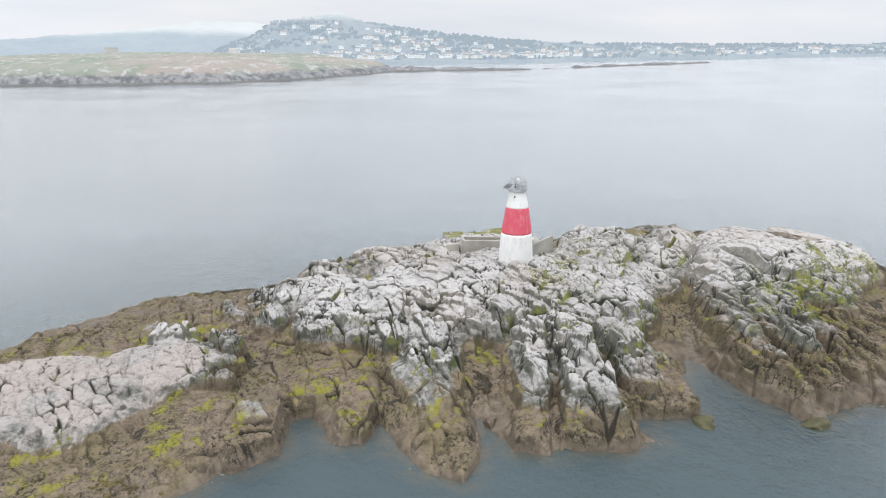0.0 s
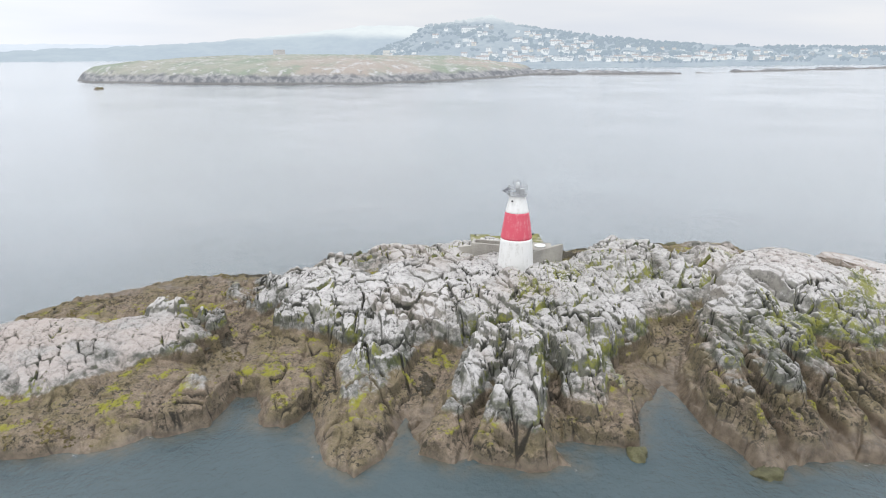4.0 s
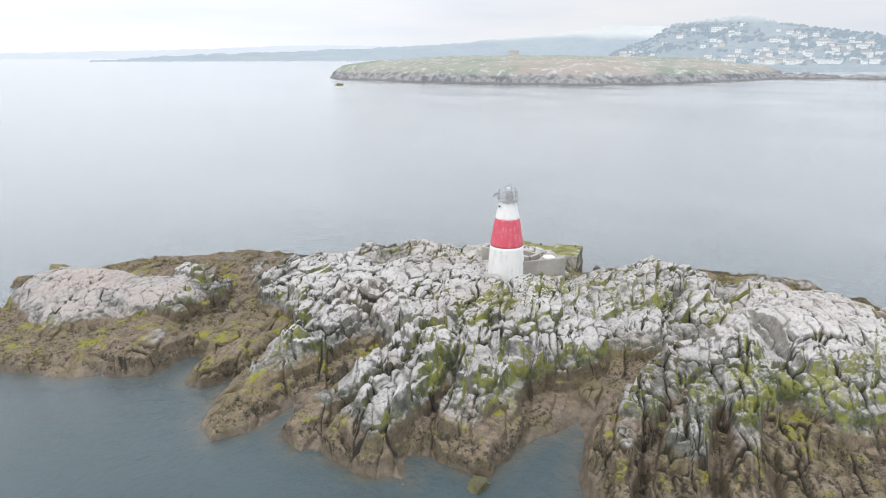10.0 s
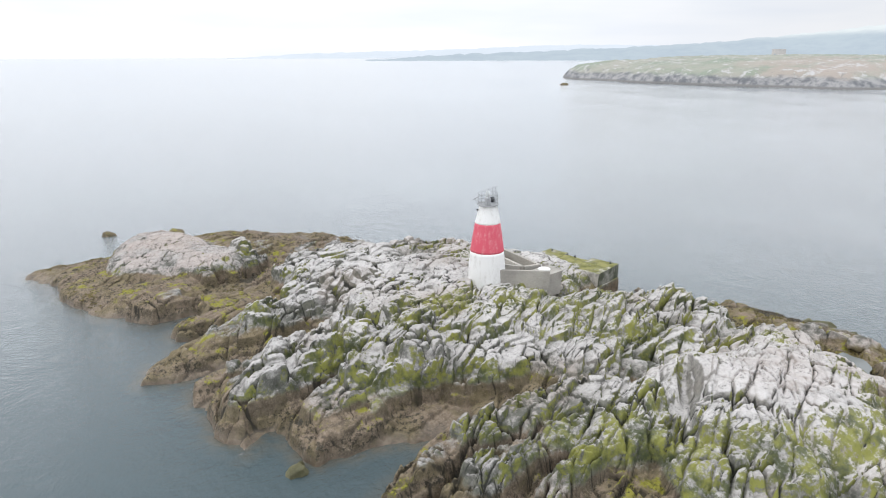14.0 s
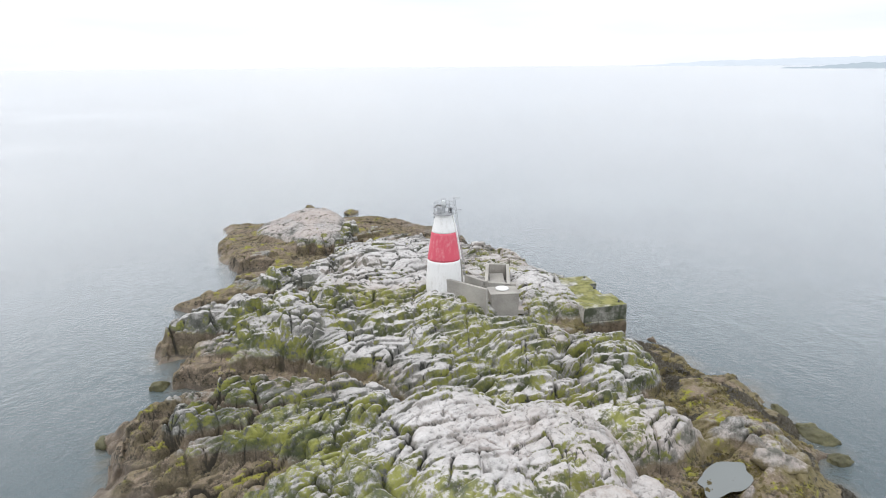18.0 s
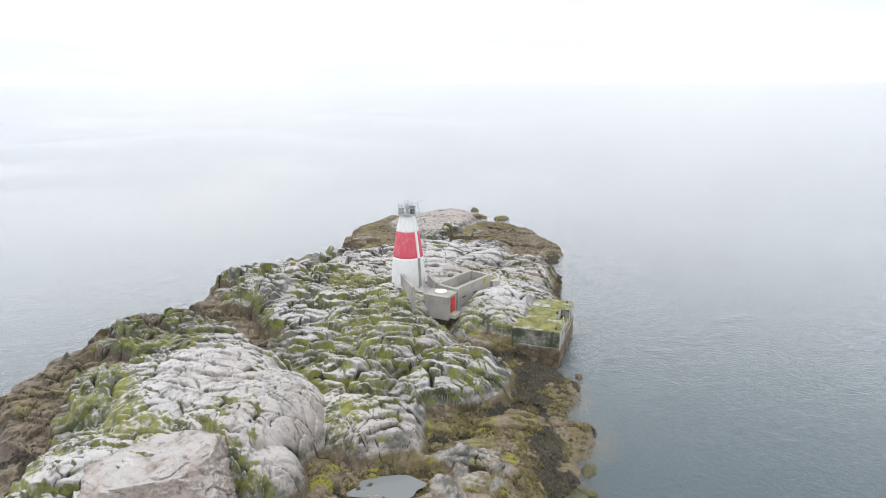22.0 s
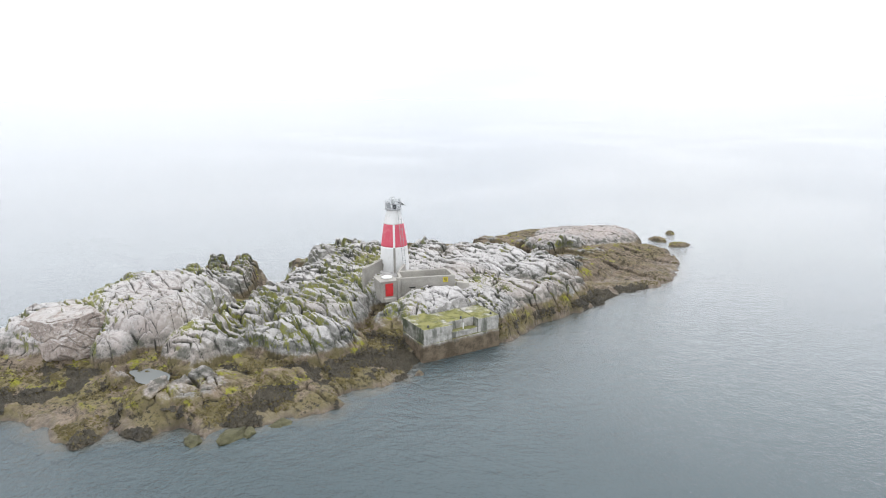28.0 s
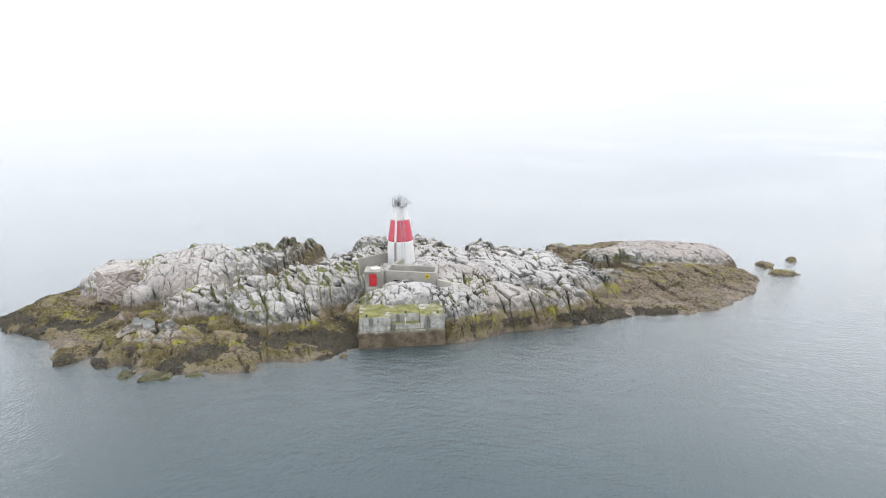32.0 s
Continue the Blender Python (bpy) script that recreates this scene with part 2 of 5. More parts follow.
    gsum = k.math("ADD", gsum, k.math("SUBTRACT", k.math("MULTIPLY", spur, 0.02), k.math("MULTIPLY", dome, 0.035)))
    for gx0, gy0, gr in ((17.0, 70.5, 8.0), (11.5, 57.5, 5.0), (31.0, 55.0, 4.0), (20.0, 80.5, 4.0), (38.0, 58.5, 5.0), (42.5, 65.0, 5.0), (40.5, 72.0, 3.0)):
        ox, oy = k.math("SUBTRACT", x, gx0), k.math("SUBTRACT", y, gy0)
        far = k.math("SQRT", k.math("ADD", k.math("MULTIPLY", ox, ox), k.math("MULTIPLY", oy, oy)))
        gsum = k.math("ADD", gsum, k.math("MULTIPLY", k.ramp(far, gr * 1.3, gr * 0.5), 0.09))
    gm = k.math("MULTIPLY", k.ramp(gsum, 0.645, 0.685), k.ramp(zz, 2.0, 2.8))
    gm = k.math("MULTIPLY", gm, k.ramp(k.noise(1.6, 7, 0.74), 0.40, 0.52))
    green = k.mix(k.ramp(k.noise(0.5, 6, 0.68), 0.38, 0.62), (0.055, 0.068, 0.024), (0.245, 0.25, 0.05))
    c = k.mix(k.math("MULTIPLY", gm, 0.92), c, green)
    # tide band: brown rock, ochre and yellow-green weed, dark mussels
    brown = k.mix(k.ramp(mid, 0.32, 0.68), (0.105, 0.080, 0.056), (0.262, 0.203, 0.146))
    brown = k.mix(k.ramp(grain, 0.46, 0.68), brown, (0.295, 0.238, 0.178))
    brown = k.mix(k.math("MULTIPLY", k.ramp(fleck, 0.52, 0.64), 0.6), brown, (0.06, 0.046, 0.03))
    olive = k.ramp(k.math("ADD", k.noise(0.26, 7, 0.74), k.ramp(y, 74.0, 82.0, 0.0, 0.05)), 0.45, 0.58)
    brown = k.mix(k.math("MULTIPLY", olive, k.ramp(y, 60.0, 76.0, 0.4, 0.7)), brown, (0.15, 0.128, 0.045))
    ochre = k.math("MULTIPLY", k.ramp(k.noise(0.5, 7, 0.74), 0.535, 0.59), k.math("MULTIPLY", k.ramp(zz, 0.9, 1.4), k.ramp(up, 0.35, 0.65)))
    brown = k.mix(k.math("MULTIPLY", ochre, 0.85), brown, (0.25, 0.245, 0.02))
    shell = k.math("MULTIPLY", k.ramp(k.noise(2.8, 7, 0.78), 0.51, 0.57), k.ramp(k.noise(0.22, 5), 0.36, 0.52))
    shell = k.math("MULTIPLY", k.math("MULTIPLY", shell, k.ramp(zz, 0.3, 0.6)), k.ramp(zz, 2.2, 1.3))
    brown = k.mix(k.math("MULTIPLY", shell, 0.9), brown, (0.022, 0.02, 0.014))
    brown = k.mix(k.math("MULTIPLY", damp, 0.45), brown, (0.045, 0.04, 0.024))
    brown = k.mix(k.math("MULTIPLY", dark_joint, 0.85), brown, (0.02, 0.018, 0.013))
    c = k.mix(k.ramp(k.math("ADD", zz, k.math("MULTIPLY", k.math("SUBTRACT", blot, 0.5), 0.8)), 2.1, 2.5), brown, c)
    wet = k.mix(k.ramp(mid, 0.3, 0.7), (0.08, 0.061, 0.042), (0.19, 0.148, 0.105))
    c = k.mix(k.ramp(zz, -0.1, 0.6), wet, c)
    h = k.math("ADD", k.math("MULTIPLY", mid, 0.45), k.math("ADD", k.math("MULTIPLY", grain, 0.45), k.math("MULTIPLY", fleck, 0.2)))
    return k.done(c, k.bump(h, 0.9, 0.11), k.ramp(zz, 0.1, 0.9, 0.42, 0.9))


def sea_material():
    """Dark green water under a gloss that grows towards the horizon, with wind slicks."""
    k = Mat("sea_water", 0.5)
    swell = k.noise(0.13, 3, 0.5, stretch=(0.5, 1.2, 1.0), turn=0.5)
    chop = k.noise(0.55, 4, 0.6, stretch=(0.8, 1.15, 1.0), turn=0.9)
    ripple = k.noise(2.2, 5, 0.66, stretch=(1.1, 0.8, 1.0), turn=0.2)
    slick = k.ramp(k.noise(0.014, 6, 0.66, stretch=(0.8, 1.2, 1.0), turn=0.25), 0.34, 0.66)
    h = k.math("ADD", k.math("MULTIPLY", swell, 0.22), k.math("MULTIPLY", chop, 0.52))
    h = k.math("ADD", h, k.math("MULTIPLY", ripple, 0.45))
    h = k.math("MULTIPLY", h, k.math("ADD", k.math("MULTIPLY", slick, 0.5), 0.5))
    n = k.bump(h, 1.0, 0.46)
    c = k.mix(k.noise(0.02, 4), (0.051, 0.077, 0.086), (0.065, 0.097, 0.106))
    # pale rock and weed seen through the shallows, and a few scraps of foam at the edge
    shore = k.t.nodes.new("ShaderNodeAttribute")
    shore.attribute_name = "shore"
    edge = k.math("MULTIPLY", shore.outputs["Fac"], k.ramp(k.noise(0.7, 5, 0.65), 0.30, 0.62, 0.15, 1.0))
    c = k.mix(k.math("MULTIPLY", edge, 0.85), c, (0.125, 0.112, 0.082))
    foam = k.math("MULTIPLY", k.ramp(shore.outputs["Fac"], 0.42, 0.75), k.ramp(k.noise(2.6, 7, 0.75), 0.60, 0.68))
    foam = k.math("MULTIPLY", foam, k.ramp(k.noise(0.10, 3), 0.53, 0.62, 0.0, 0.7))
    c = k.mix(foam, c, (0.62, 0.64, 0.64))
    k.done(c, n)
    k.b.inputs["Specular IOR Level"].default_value = 0.0
    gloss = k.t.nodes.new("ShaderNodeBsdfGlossy")
    gloss.inputs["Color"].default_value = (0.97, 0.985, 1.0, 1)
    k.link(k.math("ADD", k.math("MULTIPLY", slick, 0.08), 0.11), gloss.inputs["Roughness"])
    k.link(n, gloss.inputs["Normal"])
    lw = k.t.nodes.new("ShaderNodeLayerWeight")
    lw.inputs["Blend"].default_value = 0.5
    curve = k.t.nodes.new("ShaderNodeValToRGB")
    cr = curve.color_ramp
    cr.interpolation = "B_SPLINE"
    cr.elements[0].position, cr.elements[0].color = 0.30, (0.03, 0.03, 0.03, 1)
    cr.elements[1].position, cr.elements[1].color = 1.0, (0.95, 0.95, 0.95, 1)
    for at, v in ((0.46, 0.075), (0.58, 0.195), (0.66, 0.385), (0.76, 0.64), (0.88, 0.815), (0.96, 0.90)):
        e = cr.elements.new(at)
        e.color = (v, v, v, 1)
    k.link(k.bump(h, 0.55, 0.39), lw.inputs["Normal"])
    k.link(lw.outputs["Facing"], curve.inputs["Fac"])
    mixer = k.t.nodes.new("ShaderNodeMixShader")
    k.link(curve.outputs["Color"], mixer.inputs["Fac"])
    k.link(k.b.outputs["BSDF"], mixer.inputs[1])
    k.link(gloss.outputs["BSDF"], mixer.inputs[2])
    k.link(mixer.outputs["Shader"], k.t.nodes["Material Output"].inputs["Surface"])
    return k.m


def distance_material(name, a, b, haze_glow, scale, fog=None):
    """Far land behind a mile of mist: its surface glows to stand in for the haze, most where the hill stands in fog."""
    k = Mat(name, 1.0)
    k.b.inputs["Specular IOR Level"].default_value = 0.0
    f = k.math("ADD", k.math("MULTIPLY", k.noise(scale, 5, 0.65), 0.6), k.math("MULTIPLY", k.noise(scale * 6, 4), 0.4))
    k.b.inputs["Emission Color"].default_value = (*haze_glow, 1)
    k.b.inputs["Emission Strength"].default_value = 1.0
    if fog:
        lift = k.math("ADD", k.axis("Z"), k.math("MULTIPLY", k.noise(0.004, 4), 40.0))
        k.link(k.mix(k.ramp(lift, fog[0], fog[1]), (*haze_glow,), (0.70, 0.745, 0.79)), k.b.inputs["Emission Color"])
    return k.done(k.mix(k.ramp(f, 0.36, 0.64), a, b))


ROCK = rock_material()
SEA = sea_material()
WHITE = plain("white_paint", (0.80, 0.80, 0.78), 0.6, vary=0.12, scale=1.5)
CONCRETE = plain("weathered_concrete", (0.41, 0.39, 0.35), 0.9, vary=0.35, scale=1.2)
STEEL = plain("galvanised_steel", (0.42, 0.43, 0.44), 0.55, 0.15)
DARK_STEEL = plain("dark_steel", (0.07, 0.075, 0.08), 0.45, 0.5)
PANEL = plain("solar_cells", (0.05, 0.055, 0.07), 0.2, 0.0, vary=0.2)
GLASS_WHITE = plain("lantern_glass", (0.62, 0.64, 0.64), 0.15, 0.0, vary=0.1)
DOOR_RED = plain("red_door_paint", (0.62, 0.03, 0.035), 0.5, vary=0.2)
YELLOW = plain("yellow_sign_paint", (0.62, 0.52, 0.06), 0.5, vary=0.15)
BLACK = plain("black_paint", (0.02, 0.02, 0.02), 0.6)
WEED_ROCK = plain("weedy_rock", (0.11, 0.105, 0.05), 0.7, vary=0.6, scale=1.5)
WEED_DARK = plain("dark_seaweed", (0.055, 0.045, 0.026), 0.5, vary=0.5, scale=2.0)
WEED_GOLD = plain("golden_seaweed", (0.11, 0.085, 0.02), 0.55, vary=0.5, scale=2.0)


def turf_material():
    """Pale dry turf with rock outcrops and grey rocky edges."""
    k = Mat("island_turf", 0.95)
    z = k.axis("Z")
    f = k.noise(0.02, 6, 0.65)
    turf = k.mix(k.ramp(f, 0.4, 0.6), (0.17, 0.20, 0.125), (0.265, 0.25, 0.19))
    heath = k.math("MULTIPLY", k.ramp(k.noise(0.011, 5, 0.65), 0.47, 0.56), k.ramp(k.axis("X"), -300.0, -240.0))
    turf = k.mix(k.math("MULTIPLY", heath, 0.8), turf, (0.30, 0.235, 0.185))
    turf = k.mix(k.ramp(k.noise(0.10, 6, 0.75), 0.54, 0.60), turf, (0.40, 0.385, 0.37))
    turf = k.mix(k.ramp(k.noise(0.16, 6, 0.75), 0.58, 0.64), turf, (0.16, 0.155, 0.13))
    # mist over the sound, put into turf and rock as a bluish glow
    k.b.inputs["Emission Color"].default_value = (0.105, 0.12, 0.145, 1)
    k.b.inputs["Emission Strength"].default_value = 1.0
    rock = k.mix(k.ramp(k.noise(0.15, 6, 0.7), 0.38, 0.62), (0.06, 0.058, 0.055), (0.26, 0.248, 0.232))
    zz = k.math("ADD", z, k.math("MULTIPLY", k.math("SUBTRACT", k.noise(0.05, 4), 0.5), 9.0))
    c = k.mix(k.ramp(zz, 5.5, 9.0), rock, turf)
    c = k.mix(k.ramp(z, 0.6, 2.2), (0.10, 0.085, 0.065), c)
    return k.done(c, k.bump(k.noise(0.3, 5), 0.6, 1.2))


def algae_concrete():
    """Concrete with a green skin of algae on its top and stains down its sides."""
    k = Mat("algae_concrete", 0.9)
    up = k.axis("Z", k.geo.outputs["Normal"])
    z = k.axis("Z")
    base = k.mix(k.ramp(k.noise(1.5, 6, 0.65), 0.35, 0.65), (0.30, 0.29, 0.26), (0.56, 0.54, 0.50))
    drip = k.noise(1.1, 5, 0.6, stretch=(1.6, 1.6, 0.25))
    base = k.mix(k.math("MULTIPLY", k.ramp(drip, 0.5, 0.68), 0.8), base, (0.075, 0.085, 0.06))
    moss = k.math("MULTIPLY", k.ramp(up, 0.5, 0.9), k.ramp(k.noise(0.45, 6, 0.65), 0.38, 0.55))
    green = k.mix(k.ramp(k.noise(1.3, 5), 0.35, 0.65), (0.12, 0.125, 0.03), (0.25, 0.24, 0.085))
    c = k.mix(moss, base, green)
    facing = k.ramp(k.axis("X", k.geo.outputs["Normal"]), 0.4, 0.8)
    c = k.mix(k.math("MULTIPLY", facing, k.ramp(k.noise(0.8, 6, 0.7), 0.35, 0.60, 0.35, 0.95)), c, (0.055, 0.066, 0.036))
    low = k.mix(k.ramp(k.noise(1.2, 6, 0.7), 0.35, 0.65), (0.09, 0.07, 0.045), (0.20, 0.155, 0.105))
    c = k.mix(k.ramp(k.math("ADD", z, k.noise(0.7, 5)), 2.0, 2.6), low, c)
    return k.done(c, k.bump(k.noise(4.0, 7, 0.7), 0.7, 0.06))


def pink_granite():
    """Bare pinkish granite with dark runs, pale droppings and fine cracks."""
    k = Mat("pink_granite", 0.85)
    up = k.axis("Z", k.geo.outputs["Normal"])
    fine, mid = k.noise(5.0, 7, 0.7), k.noise(0.9, 7, 0.68)
    c = k.mix(k.ramp(mid, 0.35, 0.65), (0.25, 0.205, 0.175), (0.44, 0.37, 0.325))
    c = k.mix(k.ramp(fine, 0.42, 0.75), c, (0.48, 0.43, 0.39))
    c = k.mix(k.math("MULTIPLY", k.ramp(up, 0.4, 0.9), k.ramp(k.noise(0.6, 8, 0.7), 0.38, 0.56, 0.0, 0.75)), c, (0.57, 0.55, 0.53))
    c = k.mix(k.math("MULTIPLY", k.ramp(k.noise(1.2, 6, 0.65, stretch=(1.5, 1.5, 0.4)), 0.56, 0.66), 0.6), c, (0.12, 0.11, 0.095))
    return k.done(c, k.bump(k.math("ADD", k.math("MULTIPLY", mid, 0.8), fine), 0.9, 0.14))


PINK = pink_granite()
TURF = turf_material()
STAGE = algae_concrete()
# the third colour of each is haze, given off by the surface itself
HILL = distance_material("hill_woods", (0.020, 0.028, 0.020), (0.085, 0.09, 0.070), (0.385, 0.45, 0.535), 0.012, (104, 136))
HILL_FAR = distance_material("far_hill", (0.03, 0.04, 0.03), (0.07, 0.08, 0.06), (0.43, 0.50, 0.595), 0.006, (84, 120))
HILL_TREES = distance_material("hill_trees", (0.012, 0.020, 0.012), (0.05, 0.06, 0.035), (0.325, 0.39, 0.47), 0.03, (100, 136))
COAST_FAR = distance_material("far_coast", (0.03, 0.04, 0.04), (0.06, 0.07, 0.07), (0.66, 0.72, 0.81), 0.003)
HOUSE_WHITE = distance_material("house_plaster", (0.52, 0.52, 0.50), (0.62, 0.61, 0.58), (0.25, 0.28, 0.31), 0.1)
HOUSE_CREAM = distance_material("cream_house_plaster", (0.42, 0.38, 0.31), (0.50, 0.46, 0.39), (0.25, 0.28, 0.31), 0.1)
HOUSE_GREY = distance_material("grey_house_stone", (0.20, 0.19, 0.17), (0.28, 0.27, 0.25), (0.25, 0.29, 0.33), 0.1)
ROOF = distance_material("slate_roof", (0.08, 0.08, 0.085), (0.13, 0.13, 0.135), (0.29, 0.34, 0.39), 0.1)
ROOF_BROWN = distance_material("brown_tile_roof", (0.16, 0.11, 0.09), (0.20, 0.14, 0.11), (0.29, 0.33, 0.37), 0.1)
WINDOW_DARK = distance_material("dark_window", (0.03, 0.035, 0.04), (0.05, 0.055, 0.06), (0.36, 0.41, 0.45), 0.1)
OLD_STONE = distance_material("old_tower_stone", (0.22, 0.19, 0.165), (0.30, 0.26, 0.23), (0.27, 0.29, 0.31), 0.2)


# ---- meshes ----
def mesh_of(name, verts, faces, mat, smooth=False):
    me = bpy.data.meshes.new(name)
    me.from_pydata(verts, [], faces)
    me.materials.append(mat)
    if smooth:
        me.shade_smooth()
    return me


def part(name, bm, mat, parent=None, label="", smooth=False):
    """A bmesh as one mesh object under a thing or a part."""
    me = bpy.data.meshes.new(name)
    bmesh.ops.recalc_face_normals(bm, faces=bm.faces)
    bm.to_mesh(me)
    bm.free()
    me.materials.append(mat)
    if smooth:
        me.shade_smooth()
    ob = new(name, me)
    if parent is not None:
        ob.parent = parent
    return tagged(ob, label)


def empty(name, m=None):
    ob = new(name)
    ob.empty_display_size = 0.2
    if m is not None:
        ob.matrix_world = m
    return ob


def box_bm(x0, y0, z0, x1, y1, z1, bevel=0.0, bm=None):
    bm = bm or bmesh.new()
    r = bmesh.ops.create_cube(bm, size=1.0, matrix=Matrix.Translation(((x0 + x1) / 2, (y0 + y1) / 2, (z0 + z1) / 2)) @ Matrix.Diagonal((x1 - x0, y1 - y0, z1 - z0, 1)))
    if bevel:
        es = list({e for v in r["verts"] for e in v.link_edges})
        bmesh.ops.bevel(bm, geom=es, offset=bevel, segments=2, affect="EDGES", profile=0.6)
    return bm


def lathe_bm(profile, n=32, bm=None):
    bm = bm or bmesh.new()
    rings = []
    for r, z in profile:
        rings.append([bm.verts.new((r * math.cos(2 * math.pi * i / n), r * math.sin(2 * math.pi * i / n), z)) for i in range(n)])
    for a, b in zip(rings, rings[1:]):
        for i in range(n):
            bm.faces.new((a[i], a[(i + 1) % n], b[(i + 1) % n], b[i]))
    bm.faces.new(rings[0][::-1])
    bm.faces.new(rings[-1])
    return bm


def bar_bm(a, b, r, n=6, bm=None):
    """A round bar from a to b."""
    bm = bm or bmesh.new()
    a, b = Vector(a), Vector(b)
    d = b - a
    m = Matrix.Translation((a + b) / 2) @ d.to_track_quat("Z", "Y").to_matrix().to_4x4()
    bmesh.ops.create_cone(bm, cap_ends=True, segments=n, radius1=r, radius2=r, depth=d.length, matrix=m)
    return bm


# ---- noise on grids ----
def value_noise(x, y, seed):
    t = np.random.RandomState(seed).rand(256, 256)
    xi, yi = np.floor(x).astype(int), np.floor(y).astype(int)
    fx, fy = x - xi, y - yi
    fx, fy = fx * fx * (3 - 2 * fx), fy * fy * (3 - 2 * fy)
    g = lambda i, j: t[(xi + i) & 255, (yi + j) & 255]
    return (g(0, 0) * (1 - fx) + g(1, 0) * fx) * (1 - fy) + (g(0, 1) * (1 - fx) + g(1, 1) * fx) * fy


def fbm(x, y, seed, octaves=4, gain=0.5):
    s, a, n = 0.0, 1.0, 0.0
    for o in range(octaves):
        s = s + a * (value_noise(x * 2 ** o, y * 2 ** o, seed + o) - 0.5)
        n += a
        a *= gain
    return 2 * s / n


def cells(x, y, sx, sy, turn, seed):
    """Jointed blocks: the distance to the nearest joint in metres, the block's number, and three random numbers and the way to its middle."""
    c, s = math.cos(turn), math.sin(turn)
    u, v = (x * c + y * s) / sx, (-x * s + y * c) / sy
    rs = np.random.RandomState(seed)
    jx, jy, r1, r2, r3 = (rs.rand(256, 256) for _ in range(5))
    ui, vi = np.floor(u).astype(int), np.floor(v).astype(int)
    best = np.full(u.shape, 1e9)
    second = np.full(u.shape, 1e9)
    bi, bj = np.zeros(u.shape, int), np.zeros(u.shape, int)
    bdu, bdv = np.zeros(u.shape), np.zeros(u.shape)
    for i in (-1, 0, 1):
        for j in (-1, 0, 1):
            a, b = (ui + i) & 255, (vi + j) & 255
            du = u - (ui + i + 0.12 + 0.76 * jx[a, b])
            dv = v - (vi + j + 0.12 + 0.76 * jy[a, b])
            d = np.sqrt(du * du + dv * dv)
            near = d < best
            second = np.where(near, best, np.minimum(second, d))
            best = np.where(near, d, best)
            bi, bj = np.where(near, a, bi), np.where(near, b, bj)
            bdu, bdv = np.where(near, du, bdu), np.where(near, dv, bdv)
    edge = (second - best) * 0.5 * min(sx, sy)
    return edge, bi * 256 + bj, r1[bi, bj], r2[bi, bj], r3[bi, bj], bdu, bdv


def joints(x, y, sx, sy, turn, seed):
    """Blocks between long near-parallel joints, each strip cut across at its own places. Gives what cells() gives."""
    c, s = math.cos(turn), math.sin(turn)
    u, v = (x * c + y * s) / sx, (-x * s + y * c) / sy
    rs = np.random.RandomState(seed)
    line, shift, r1, r2, r3 = rs.rand(512), rs.rand(512), rs.rand(512, 512), rs.rand(512, 512), rs.rand(512, 512)
    cross = rs.rand(512, 512)
    at = lambda i: i + 0.55 * (line[i & 511] - 0.5)
    i = np.floor(u).astype(int)
    i = np.where(u < at(i), i - 1, i)
    i = np.where(u >= at(i + 1), i + 1, i)
    u_lo, u_hi = at(i), at(i + 1)
    w = v * (0.75 + 0.6 * shift[(i * 7 + 3) & 511]) + 17.0 * shift[i & 511] + 0.12 * (u - i)
    cut_at = lambda j: j + 0.6 * (cross[i & 511, j & 511] - 0.5)
    j = np.floor(w).astype(int)
    j = np.where(w < cut_at(j), j - 1, j)
    j = np.where(w >= cut_at(j + 1), j + 1, j)
    w_lo, w_hi = cut_at(j), cut_at(j + 1)
    edge = np.minimum(np.minimum(u - u_lo, u_hi - u) * sx, np.minimum(w - w_lo, w_hi - w) * sy)
    a, b = i & 511, j & 511
    return edge, a * 512 + b, r1[a, b], r2[a, b], r3[a, b], u - (u_lo + u_hi) / 2, w - (w_lo + w_hi) / 2


def inside_distance(px, py, poly):
    """How far each point lies inside a closed line (outside: minus)."""
    best = np.full(px.shape, 1e9)
    inside = np.zeros(px.shape, bool)
    n = len(poly)
    for i in range(n):
        (ax, ay), (bx, by) = poly[i], poly[(i + 1) % n]
        dx, dy = bx - ax, by - ay
        t = np.clip(((px - ax) * dx + (py - ay) * dy) / (dx * dx + dy * dy), 0, 1)
        best = np.minimum(best, np.hypot(px - ax - t * dx, py - ay - t * dy))
        hit = ((ay > py) != (by > py)) & (px < (bx - ax) * (py - ay) / (by - ay + 1e-12) + ax)
        inside ^= hit
    return np.where(inside, best, -best)


# ---- the islet ----
SHORE_SOUTH = [(-38, 31), (-37.2, 27.3), (-35, 27), (-30, 30.4), (-24.3, 30.6), (-16.4, 33.4), (-15, 35.6), (-11.4, 37.5), (-12, 42), (-9.9, 42.7), (-8, 38.8),
               (-5.9, 38.8), (-5.2, 42), (-3.6, 38.4), (-1.1, 35.6), (1.2, 34.6), (2.6, 37.8), (2.4, 42.2), (4.6, 37.9), (7.2, 37.4),
               (8.3, 38.3), (12, 37.7), (15, 39), (14, 41.7), (19.4, 42.4), (19.4, 46.2), (21.8, 51.6), (24.2, 46), (27.6, 40.8)]
SHORE_EAST = [(30.4, 43), (33, 43.8), (36.3, 44.3), (40.9, 47.2), (45, 55), (51, 63), (56, 72), (55, 80), (51, 83.6)]
